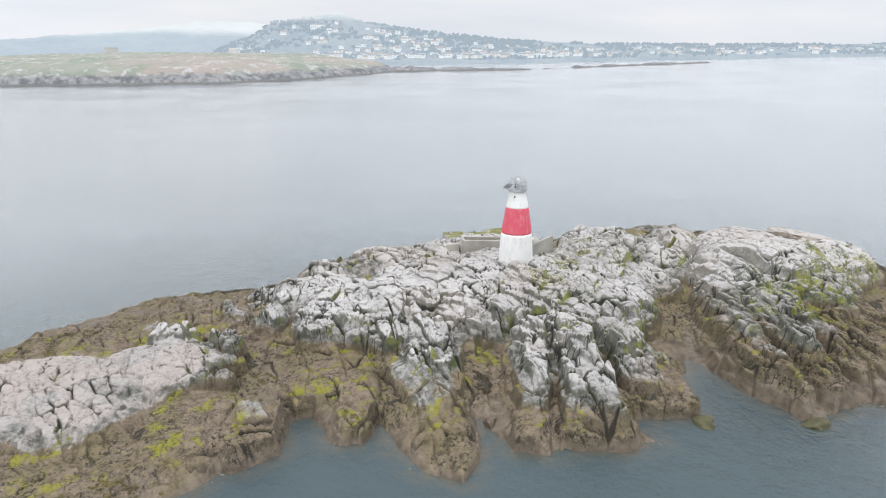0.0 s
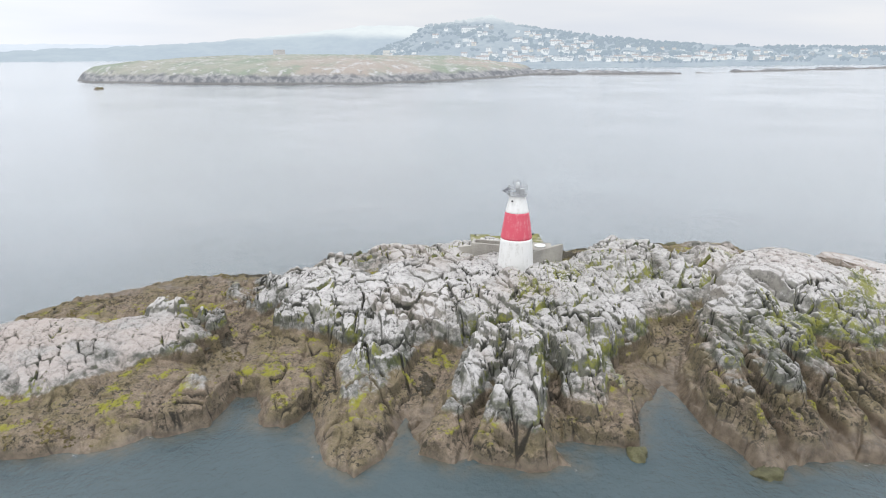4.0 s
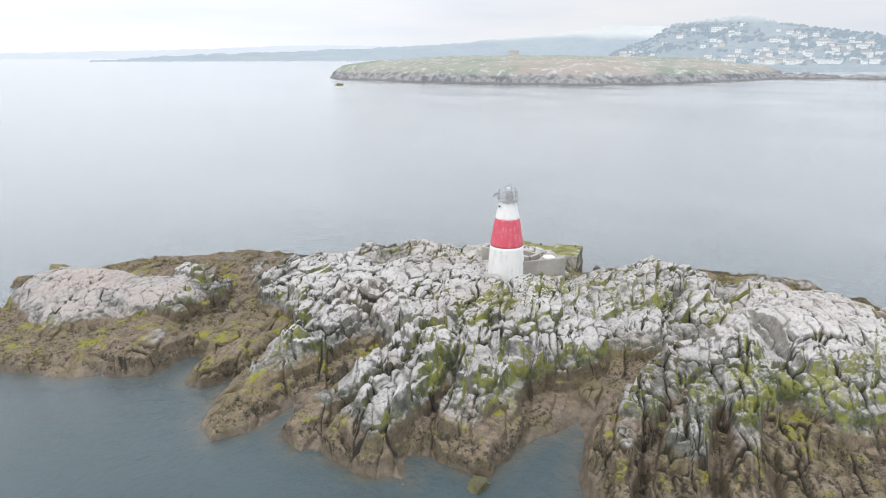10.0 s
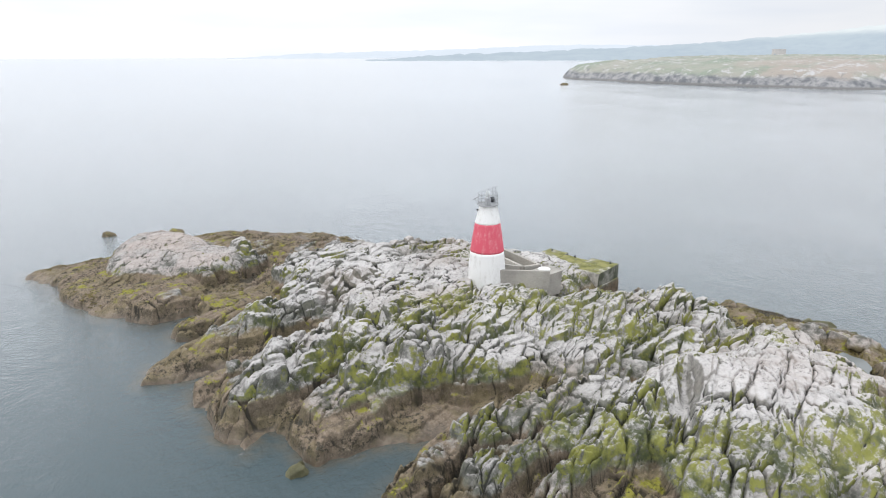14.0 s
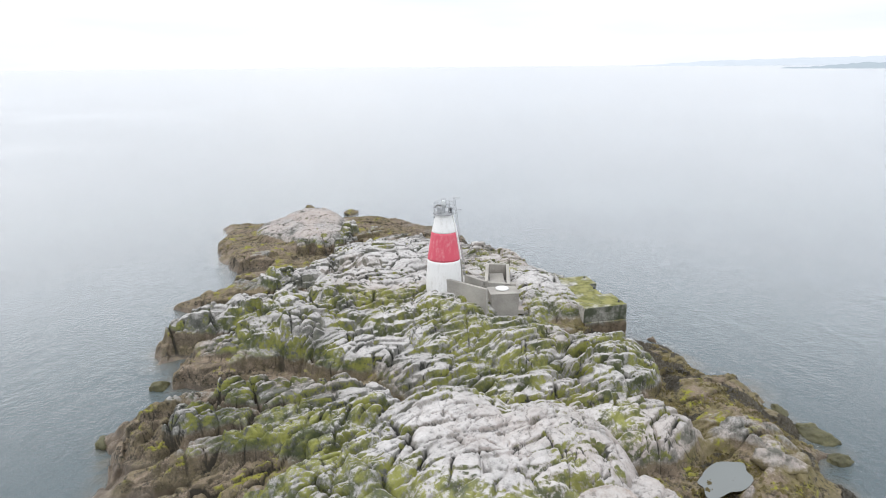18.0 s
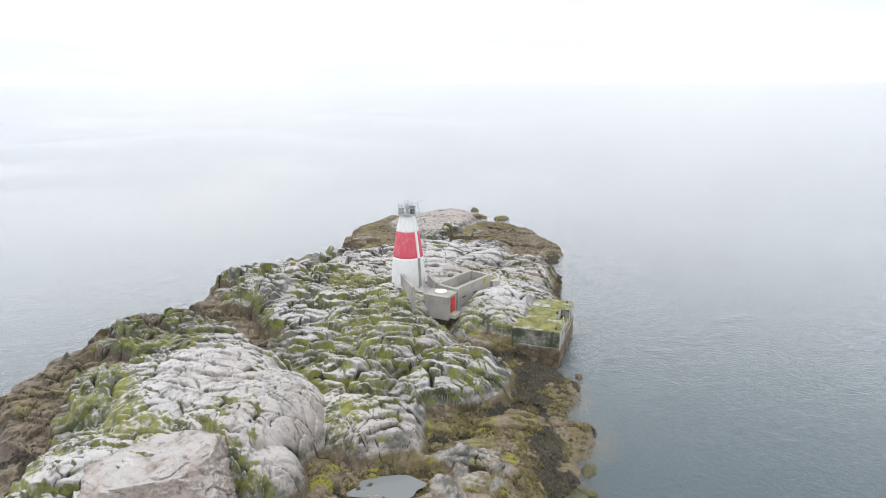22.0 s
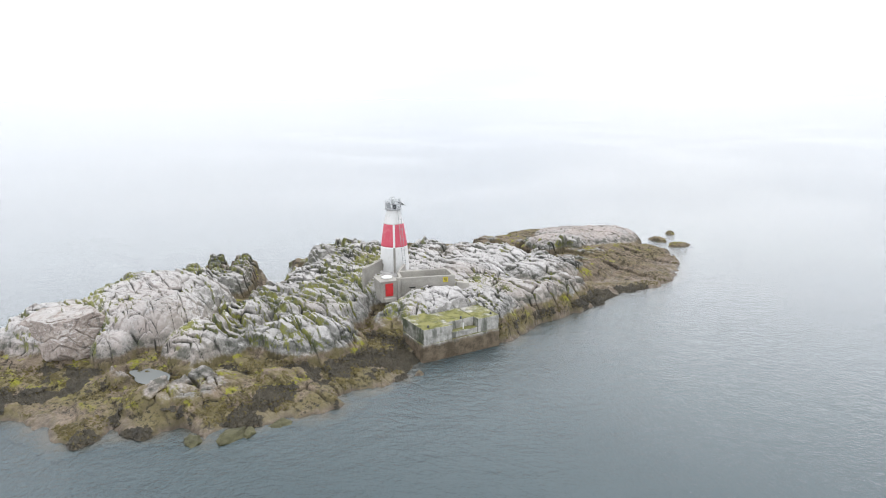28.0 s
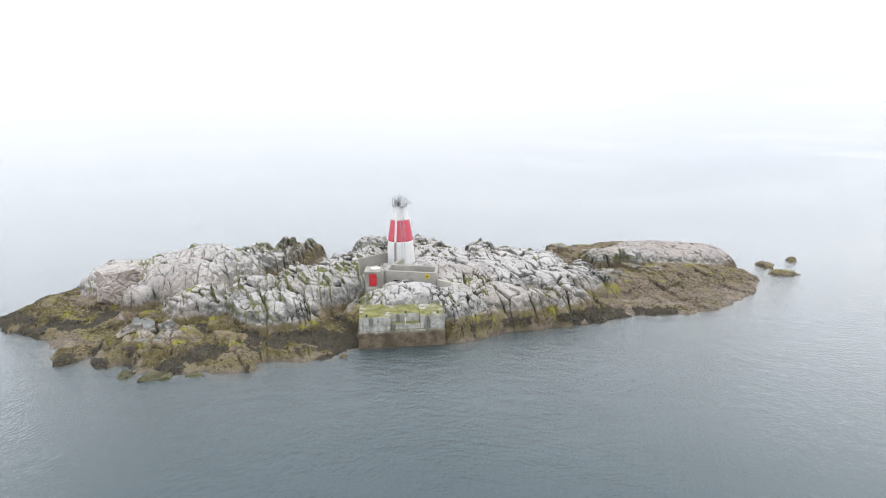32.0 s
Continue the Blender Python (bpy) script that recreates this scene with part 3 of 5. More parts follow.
SHORE_NORTH = [(44.2, 84.6), (38, 91.0), (36, 90.0), (32.5, 91.8), (30.5, 90.9), (28.4, 93.2), (26.8, 91.4), (24.5, 92.2), (22.3, 91.0), (19.5, 91.8), (17.6, 90.7), (16.8, 88.2), (15, 87.8),
               (10.8, 86.4), (9.4, 83.8), (8.0, 81.8), (0.2, 79.8), (-1.4, 80.8), (-6.6, 77), (-13.4, 74.2), (-17.2, 72.7), (-22.3, 69.6), (-28.5, 67.9), (-31.8, 66.4)]
SHORE_WEST = [(-35.6, 62.8), (-39.4, 57.4), (-42.4, 51.0), (-42.0, 47.5), (-40.2, 43.5), (-38, 38)]
HUMPS = []
RIDGES = []
CUTS = []


def hump(x, y, h, rx, ry, turn=0.0, p=3.0):
    HUMPS.append((x, y, h, rx, ry, radians(turn), p))


def cut(x0, y0, z0, x1, y1, z1, width):
    CUTS.append((x0, y0, z0, x1, y1, z1, width))


def ridge(points, width, flank):
    """A crest along a line of places and heights, level for its width and falling off by its flank."""
    RIDGES.append((points, width, flank))


def gully(points, width):
    for (x0, y0, z0), (x1, y1, z1) in zip(points, points[1:]):
        cut(x0, y0, z0, x1, y1, z1, width)


# west: a pale slab that leans south, brown rock behind it
hump(-32.5, 43, 3.1, 9.5, 6.0, 10, 4)
hump(-23.5, 46.5, 3.0, 6.5, 5.3, 30, 4)
hump(-28, 39.8, 2.6, 7.0, 4.6, 8, 5)
hump(-27, 34.5, 1.35, 9, 5, 10, 4)
hump(-18.5, 40, 1.7, 4.5, 6, 0, 3)
hump(-31, 51, 1.9, 10, 8, 0, 2.4)
hump(-24, 55.5, 2.0, 8, 5.5, 0, 3)
for bx, by, bh, br in ((-24.5, 50.6, 3.5, 1.3), (-22.6, 50.2, 3.7, 1.1), (-19.6, 51.5, 3.3, 1.4), (-18.2, 50.4, 3.1, 1.0), (-20.6, 47.4, 3.2, 1.1), (-18.9, 46.6, 3.1, 1.2), (-17.6, 47.6, 3.0, 0.9), (-19.2, 44.6, 2.6, 1.0), (-17.4, 44.9, 2.5, 0.9)):
    hump(bx, by, bh, br * 1.3, br, 30, 4)
hump(-19, 59, 2.5, 7, 6, 0)
hump(-16.5, 56, 3.0, 2.6, 3.2, 0)
hump(-13.5, 68.8, 3.2, 4.4, 3.8, 0)
# the flat tidal blocks below the western cliff
hump(-13.8, 40.6, 1.9, 2.7, 5.2, 0, 6)
hump(-10.4, 46.0, 1.45, 3.2, 4.6, 0, 6)
hump(-6.8, 43.4, 1.65, 2.1, 5.6, 0, 5)
# middle
hump(-7.3, 56.6, 4.35, 7.4, 6.6, 0, 5)
hump(-11.6, 52.8, 3.7, 2.8, 2.6, 20, 5)
hump(-5.0, 51.6, 4.2, 3.0, 3.0, 0, 4)
hump(-13, 62, 3.8, 8, 6, 20)
hump(-3.0, 56.5, 4.75, 3.0, 3.6, 0, 3)
hump(6, 57, 4.75, 8.5, 7.2, 0, 4)
hump(13, 54.5, 4.9, 4.4, 4.8, 0, 4)
hump(15.6, 53.0, 5.2, 2.5, 2.7, 20, 6)
hump(17.3, 58.5, 3.8, 4.2, 5.6, 0, 4)
hump(11.5, 60.5, 4.8, 6, 5, 0)
hump(10.8, 64.8, 5.0, 3.4, 4, 0)
hump(7, 65, 5.0, 9, 8, 0, 4)
hump(-1, 64, 4.5, 9, 9, 0)
hump(-3, 71.5, 3.9, 12, 6.5, 0)
hump(4, 75.5, 4.2, 9, 6, 0)
hump(4.6, 74.4, 4.7, 5.4, 3.2, 0, 4)
hump(15.5, 67, 4.6, 5.6, 8, 0)
hump(17, 73, 4.4, 5, 5, 0)
hump(19.4, 72, 4.6, 3.6, 4.2, 0)
hump(19.5, 78.5, 4.0, 6.5, 5.5, 0, 2.8)
hump(21, 65, 3.5, 5, 6, 0, 4)
hump(25.3, 71.5, 3.8, 4, 6.2, 0)
# buttresses of the south face, from the water up to the plateau
ridge([(0.8, 35.4, 0.7), (-0.2, 38.5, 1.5), (-1.0, 42.5, 2.2), (-1.3, 46.0, 3.3), (-1.3, 50.5, 4.2)], 1.5, 0.75)
hump(-1.3, 45.5, 3.75, 1.5, 1.7, 0, 4)
ridge([(5.7, 38.0, 1.0), (6.3, 41.0, 2.2), (7.3, 45.0, 3.7), (7.6, 49.5, 4.4)], 0.9, 1.3)
ridge([(8.9, 38.1, 1.5), (9.6, 41.0, 3.0), (9.9, 44.6, 4.3)], 0.8, 1.6)
ridge([(11.6, 38.3, 1.8), (11.4, 40.2, 3.1), (11.3, 45.7, 4.8), (10.6, 50.5, 4.9)], 1.1, 1.7)
ridge([(17.0, 43.2, 1.1), (15.6, 45.0, 2.5), (14.4, 48.6, 4.3), (13.8, 52, 4.8)], 1.5, 1.3)
ridge([(19.3, 41.6, 0.9), (18.2, 44.2, 1.4), (17.6, 47.5, 2.0)], 0.7, 1.2)
# the eastern spur: four ribs between deep straight clefts
ridge([(27.2, 41.8, 0.9), (26.8, 45.0, 2.5), (26.2, 50.6, 3.9), (26.9, 57.0, 4.2), (27.7, 60.5, 4.5)], 1.4, 1.5)
ridge([(30.6, 43.4, 1.1), (29.9, 46.0, 2.9), (29.6, 48.5, 4.1), (30.0, 53.0, 4.1), (31.0, 60.3, 5.1)], 1.1, 1.1)
ridge([(34.2, 45.0, 1.1), (33.1, 48.5, 2.7), (32.4, 53.2, 3.8), (33.6, 58.5, 4.1)], 0.9, 1.0)
ridge([(38.0, 46.8, 0.9), (36.2, 51.0, 2.2), (35.5, 54.5, 2.8), (37.3, 59.0, 4.6), (38.5, 62.5, 5.4)], 1.8, 0.8)
hump(40.5, 55.5, 2.3, 5, 7.5, 0, 2.5)
hump(30.8, 61.6, 5.2, 3.0, 3.2, 0, 3)
hump(36.5, 62.8, 6.0, 5, 4.2, 0, 3)
# the eastern dome
hump(34, 66.3, 6.5, 8, 6.2, 0, 2.8)
hump(35.2, 72.0, 6.2, 7, 6.0, 0)
hump(38.4, 67.8, 6.0, 5, 5.5, 0, 3)
hump(43, 70, 5.2, 7.5, 7.0, 0, 2.6)
hump(37.6, 77.2, 4.1, 2.6, 2.8, 0, 3)
hump(28.5, 77.3, 4.4, 5.5, 5, 0)
hump(48, 76, 1.9, 6, 7, 0)
hump(34.8, 82.3, 3.3, 3.4, 2.6, 0, 2.6)
hump(30.3, 80.2, 4.2, 3.6, 3.2, 0, 2.8)
hump(30, 86, 2.4, 7, 5, 0, 2.2)
hump(23, 86, 1.8, 5, 5, 0, 2.2)
# gullies and the pool's hollow
gully([(21.6, 47, -0.8), (22.6, 54, 0.8), (22.6, 58.5, 2.3), (24.8, 65.0, 2.9), (26.6, 72, 3.2), (26.2, 78.6, 2.7)], 0.8)
gully([(-14.5, 43, 0.8), (-15.2, 52, 1.3)], 2.0)
gully([(3.1, 41, -0.2), (3.3, 45.8, 1.0), (2.2, 49.8, 2.1), (0.7, 53.2, 3.6)], 1.7)
gully([(7.6, 37.6, -0.2), (8.2, 42, 1.5), (8.6, 46.5, 3.2)], 0.3)
gully([(14.0, 40.5, -0.6), (13.3, 43.3, 1.2), (13.2, 47, 2.4), (12.4, 50.5, 4.0)], 0.5)
gully([(17.8, 49.6, 2.0), (19.2, 53.0, 2.3), (18.9, 56, 2.9)], 0.6)
gully([(29.3, 42, -0.3), (28.2, 46, 1.2), (27.7, 52.5, 3.4)], 0.2)
gully([(33.2, 44, 0.0), (32.0, 49.3, 1.5), (31.1, 53.6, 2.8)], 0.25)
gully([(36.4, 45.6, 0.0), (34.6, 50, 1.4), (33.8, 55.2, 2.8)], 0.3)
gully([(29.2, 67.2, 6.4), (31.0, 64.4, 4.7), (32.8, 62.4, 4.2), (34.8, 59.0, 3.4)], 0.2)
gully([(38.8, 69.6, 6.4), (39.4, 73.5, 4.4), (39.7, 79, 2.2)], 0.3)
gully([(32, 84.2, 1.5), (35, 81.6, 1.5)], 2.6)
gully([(12.2, 72, 3.3), (14, 82, 1.6)], 0.9)
gully([(9.6, 84.5, 0.4), (12.4, 79.0, 1.6)], 2.2)
gully([(10.4, 82, 0.8), (11.3, 76.8, 2.2)], 2.6)


def warped(x, y, n):
    return x + 0.55 * fbm(x * 0.22, y * 0.22, 11 + n, 3), y + 0.55 * fbm(x * 0.22, y * 0.22, 31 + n, 3)


def near_line(x, y, x0, y0, x1, y1):
    """How far along a line each point lies (0 to 1), and how far from it."""
    dx, dy = x1 - x0, y1 - y0
    t = np.clip(((x - x0) * dx + (y - y0) * dy) / (dx * dx + dy * dy), 0, 1)
    return t, np.hypot(x - x0 - t * dx, y - y0 - t * dy)


def smooth(v, lo, hi):
    t = np.clip((v - lo) / (hi - lo), 0, 1)
    return t * t * (3 - 2 * t)


def worn(e, r):
    """The rounding of a block's edge: 1 at the joint, 0 from r metres inwards."""
    return (1 - np.clip(e / r, 0, 1)) ** 1.8


def groove(e, w):
    return np.exp(-(e / w) ** 2)


def islet_height(x, y):
    """The islet's height at each point, with its blocks and joints; also the number of the block."""
    poly = SHORE_SOUTH + SHORE_EAST + SHORE_NORTH + SHORE_WEST
    wx, wy = warped(x, y, 0)
    d = inside_distance(x + 0.35 * fbm(x * 0.5, y * 0.5, 5, 3), y + 0.35 * fbm(x * 0.5, y * 0.5, 8, 3), poly)
    south = np.clip((56 - y) / 6, 0, 1) * np.clip((9 - d) / 5, 0, 1)
    d = d + (1 - south) * 1.1 * fbm(x * 0.45, y * 0.45, 43, 4) + south * 0.35 * fbm(x * 0.6, y * 0.6, 47, 3)
    dp = np.maximum(d, 0)
    h = (0.75 + 0.09 * np.minimum(dp, 12) * np.where(x < -15, 0.35, 1.0)) * (1 - np.exp(-dp / 0.8)) + 0.35 * fbm(x * 0.25, y * 0.25, 17, 3)
    mass = np.zeros(x.shape)
    join = lambda m, f: np.maximum(m, f) + 0.1 * np.exp(-np.abs(m - f) / 0.5) * (np.minimum(m, f) > 0.3)
    for hx, hy, top, rx, ry, turn, p in HUMPS:
        c, s = math.cos(turn), math.sin(turn)
        u, v = ((wx - hx) * c + (wy - hy) * s) / rx, (-(wx - hx) * s + (wy - hy) * c) / ry
        r = np.clip(np.hypot(u, v), 0, 1)
        mass = join(mass, top * (1 - r ** p) ** 0.6)
    for points, width, flank in RIDGES:
        crest = np.full(x.shape, -9.0)
        for (x0, y0, z0), (x1, y1, z1) in zip(points, points[1:]):
            t, far = near_line(wx, wy, x0, y0, x1, y1)
            crest = np.maximum(crest, z0 + (z1 - z0) * t - 0.18 * np.minimum(far / width, 1) ** 2 - flank * np.maximum(far - width, 0) ** 1.15)
        mass = join(mass, np.maximum(crest, 0))
    h = np.maximum(h, mass)
    for x0, y0, z0, x1, y1, z1, width in CUTS:
        t, far = near_line(wx, wy, x0, y0, x1, y1)
        steep = 2.4 if width < 0.7 else 1.1
        h = np.minimum(h, z0 + (z1 - z0) * t + steep * np.maximum(far - width * 0.5, 0) ** 1.2)
    h = np.minimum(h, 0.7 + (1.3 + 0.7 * south) * dp)

    # where the rock is bare and crackled, massive, slabby or broken
    bare = smooth(h, 1.7, 2.9)
    west = np.clip((-16 - x) / 3, 0, 1) * np.clip((52 - y) / 3, 0, 1)
    spur = np.clip((x - 21) / 3, 0, 1) * np.clip((64 - y) / 4, 0, 1)
    dome = np.clip((x - 28) / 3, 0, 1) * np.clip((y - 62) / 3, 0, 1) * np.clip((81 - y) / 3, 0, 1) * np.clip((42 - x) / 3, 0, 1)
    back = np.clip((-14 - x) / 4, 0, 1) * np.clip((y - 50) / 4, 0, 1)
    shelf = np.clip((y - 79) / 4, 0, 1) * np.clip((x - 12) / 4, 0, 1) * np.clip((3.0 - h) / 0.6, 0, 1)
    apron = np.exp(-((x - 6) / 4) ** 2 - ((y - 75.5) / 2.5) ** 2)
    face = np.clip((60 - y) / 8, 0, 1) * (1 - west)
    plates = np.clip((x - 6) / 10, 0, 1) * np.clip((y - 54) / 6, 0, 1) * (1 - dome)
    calm = (1 - 0.75 * west) * (1 - 0.4 * dome) * (1 - 0.5 * apron)
    bold = calm * (0.7 + 0.3 * bare) * (1 + 0.45 * face) * np.clip(0.95 + 0.7 * fbm(x * 0.09, y * 0.09, 85, 2), 0.5, 1.3)

    # benches: level treads and steep risers, at other heights in each block
    bx, by = x + 0.7 * fbm(x * 0.2, y * 0.2, 121, 3), y + 0.7 * fbm(x * 0.2, y * 0.2, 124, 3)
    e0, n0, a0, b0, c0, u0, v0 = cells(bx, by, 3.2, 4.4, radians(24), 71)
    rise = 0.9 + 0.7 * b0
    t = (h + 3 * a0 + 0.25 * (c0 - 0.5) * u0) / rise
    f = t - np.floor(t)
    benched = np.clip(0.75 * face + 0.45 * plates + 0.3 * spur, 0, 0.75) * calm * np.clip((h - 0.5) / 0.8, 0, 1)
    h = h + benched * rise * (smooth(f, 0.28, 0.72) - f)
    # blocks of four sizes; the long joints strike north-north-west
    cx = x + 0.9 * fbm(x * 0.17, y * 0.17, 51, 4) + 0.08 * fbm(x * 0.9, y * 0.9, 53, 3)
    cy = y + 0.9 * fbm(x * 0.17, y * 0.17, 61, 4) + 0.08 * fbm(x * 0.9, y * 0.9, 63, 3)
    e1, n1, a1, b1, c1, u1, v1 = cells(cx, cy, 2.7, 5.0, radians(26), 3)
    e2, n2, a2, b2, c2, u2, v2 = cells(cx, cy, 1.15, 2.3, radians(32), 4)
    e3, n3, a3, b3, c3, u3, v3 = cells(cx, cy, 0.30, 0.5, radians(18), 6)
    e4, n4, a4, b4, c4, u4, v4 = cells(cx, cy, 0.58, 1.0, radians(12), 9)
    e5, n5, a5, b5, c5, u5, v5 = joints(cx + 0.9 * fbm(x * 0.2, y * 0.2, 57, 3), cy, 3.4, 12.0, radians(24), 13)
    e7, n7, a7, b7, c7, u7, v7 = joints(cx, cy, 1.5, 5.5, radians(22), 31)
    e8, n8, a8, b8, c8, u8, v8 = cells(cx, cy, 1.25, 1.9, radians(64), 41)
    some = np.clip(0.45 + 2.0 * fbm(x * 0.35, y * 0.35, 91, 3), 0.0, 1)
    often = np.clip(0.60 + 2.0 * fbm(x * 0.22, y * 0.22, 93, 3), 0.1, 1)
    h = h + bold * (0.46 * (a1 - 0.5) + (0.62 * (b1 - 0.5) + 0.35 * plates) * u1 + 0.55 * (c1 - 0.5) * v1 - 0.14 * worn(e1, 0.32))
    h = h + bold * (0.25 + 0.75 * bare) * (0.42 * (a2 - 0.5) + (0.60 * (b2 - 0.5) + 0.25 * plates) * u2 + 0.60 * (c2 - 0.5) * v2 - 0.07 * worn(e2, 0.16))
    crackle = bare * np.clip(0.55 + 1.2 * fbm(x * 0.28, y * 0.28, 97, 3), 0.12, 1) * (1 - 0.7 * dome) * (1 - 0.6 * west) + 0.5 * back
    h = h + crackle * (0.14 * (a4 - 0.5) + 0.26 * (b4 - 0.5) * u4 + 0.26 * (c4 - 0.5) * v4 - 0.045 * worn(e4, 0.12))
    fine = np.clip(0.35 + 0.7 * fbm(x * 0.2, y * 0.2, 95, 3) + 0.35 * bare + 0.6 * back + 0.7 * shelf, 0.15, 1.3) * (1 - 0.4 * apron)
    h = h + fine * (0.055 * (a3 - 0.5) + 0.10 * (b3 - 0.5) * u3 + 0.10 * (c3 - 0.5) * v3 - 0.02 * worn(e3, 0.08))
    # ribs of the spur and the steps of the south face
    ribbed = np.maximum(0.8 * spur, 0.3 * face) * np.clip((h - 0.5) / 1.0, 0, 1)
    h = h + ribbed * (0.42 * (a7 - 0.5) + 0.55 * (b7 - 0.5) * u7 + 0.3 * (c7 - 0.5) * v7 - 0.14 * worn(e7, 0.25))
    slabby = np.maximum(west, dome)
    h = h + slabby * (0.20 * (a8 - 0.5) + 0.26 * (b8 - 0.5) * u8 + 0.26 * (c8 - 0.5) * v8 - 0.07 * worn(e8, 0.18))
    # open joints, each of its own depth
    part_open = np.clip(0.85 + 2.0 * fbm(x * 0.75, y * 0.75, 131, 3), 0, 1)
    other = np.clip(0.8 + 2.0 * fbm(x * 0.9, y * 0.9, 137, 3), 0, 1)
    open1 = often * np.clip(1.5 * a1 - 0.25, 0.05, 1) * (1 - 0.7 * west) * (1 - 0.55 * dome) * (0.6 + 0.4 * bare) * part_open
    open2 = np.clip(some + 0.2, 0, 1) * np.clip(1.8 * c2 - 0.35, 0, 1) * (0.2 + 0.8 * bare) * other
    open5 = np.clip(1.7 * b5 - 0.4, 0, 1) * (1 - 0.4 * some) * (0.4 + 0.6 * bare) * (0.3 + 0.7 * other) * (1 - 0.5 * west)
    open7 = np.maximum(ribbed, 0.7 * dome) * np.clip(1.8 * c7 - 0.6, 0, 1) * (0.3 + 0.7 * bare) * part_open
    open8 = slabby * np.clip(1.5 * c8 - 0.5, 0.0, 1) * other * (1 - 0.5 * dome) * (1 - 0.45 * west)
    open0 = face * np.clip(1.6 * c0 - 0.4, 0, 1) * part_open
    open4 = crackle * np.clip(1.7 * b4 - 0.5, 0, 1) * other
    g1, g2, g4, g5, g7, g8 = groove(e1, 0.065), groove(e2, 0.055), groove(e4, 0.05), groove(e5, 0.065), groove(e7, 0.06), groove(e8, 0.055)
    h = h - 0.85 * open1 * g1 - 0.45 * open2 * g2 - 0.65 * open5 * g5 - 0.5 * open7 * g7 - 0.32 * open8 * g8 - 0.16 * open4 * g4 - 0.4 * open0 * groove(e0, 0.08)
    vein = np.minimum(np.abs(fbm(cx * 0.35, cy * 0.22, 101, 4)), np.abs(fbm(cx * 0.2, cy * 0.42, 107, 4)))
    vein = np.exp(-(vein / 0.010) ** 2) * (1 - often)
    h = h - 0.18 * vein
    h = h + 0.06 * fbm(x * 0.8, y * 0.8, 71, 6, 0.6) + back * (0.5 * fbm(x * 0.5, y * 0.5, 73, 4) - 0.1) + 0.035 * fbm(x * 3.1, y * 3.1, 115, 3)
    h = h + 0.12 * bare
    h = np.maximum(h, np.minimum(0.03 + 0.35 * dp, 0.4))
    # the bed that was cut for the landing stage
    lx, ly = -0.967 * (x - 8.5) - 0.253 * (y - 83.5), 0.253 * (x - 8.5) - 0.967 * (y - 83.5)
    clear = np.clip((lx + 0.8) / 0.6, 0, 1) * np.clip((9.4 - lx) / 0.6, 0, 1) * np.clip((4.7 - ly) / 0.9, 0, 1)
    h = np.where(clear > 0, np.minimum(h, 3.05 + (1 - clear) * 2.0), h)
    edge = np.where(d < 0, np.minimum(h, 0) + np.maximum(d * 1.6, -2.5), h - 0.35 * np.exp(-dp / 0.2))
    # how dark each joint is coloured, for its growth and its shade
    crack_dark = np.maximum.reduce([open1 * g1, 0.8 * open2 * g2, open5 * g5, open7 * g7, 0.85 * open8 * g8, 0.8 * open4 * g4, 0.7 * vein, 0.9 * open0 * groove(e0, 0.07)])
    return edge, d, n1, np.clip(crack_dark, 0, 1)


def quads_mesh(name, co, quads, crack_dark):
    used, inv = np.unique(quads, return_inverse=True)
    q = inv.reshape(-1, 4).astype(np.int32)
    me = bpy.data.meshes.new(name)
    me.vertices.add(len(used))
    me.vertices.foreach_set("co", co[used].ravel())
    me.loops.add(q.size)
    me.loops.foreach_set("vertex_index", q.ravel())
    me.polygons.add(len(q))
    me.polygons.foreach_set("loop_start", np.arange(0, q.size, 4, dtype=np.int32))
    me.update(calc_edges=True)
    me.attributes.new("joint", "FLOAT", "POINT").data.foreach_set("value", crack_dark[used].astype(np.float32))
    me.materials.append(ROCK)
    return me


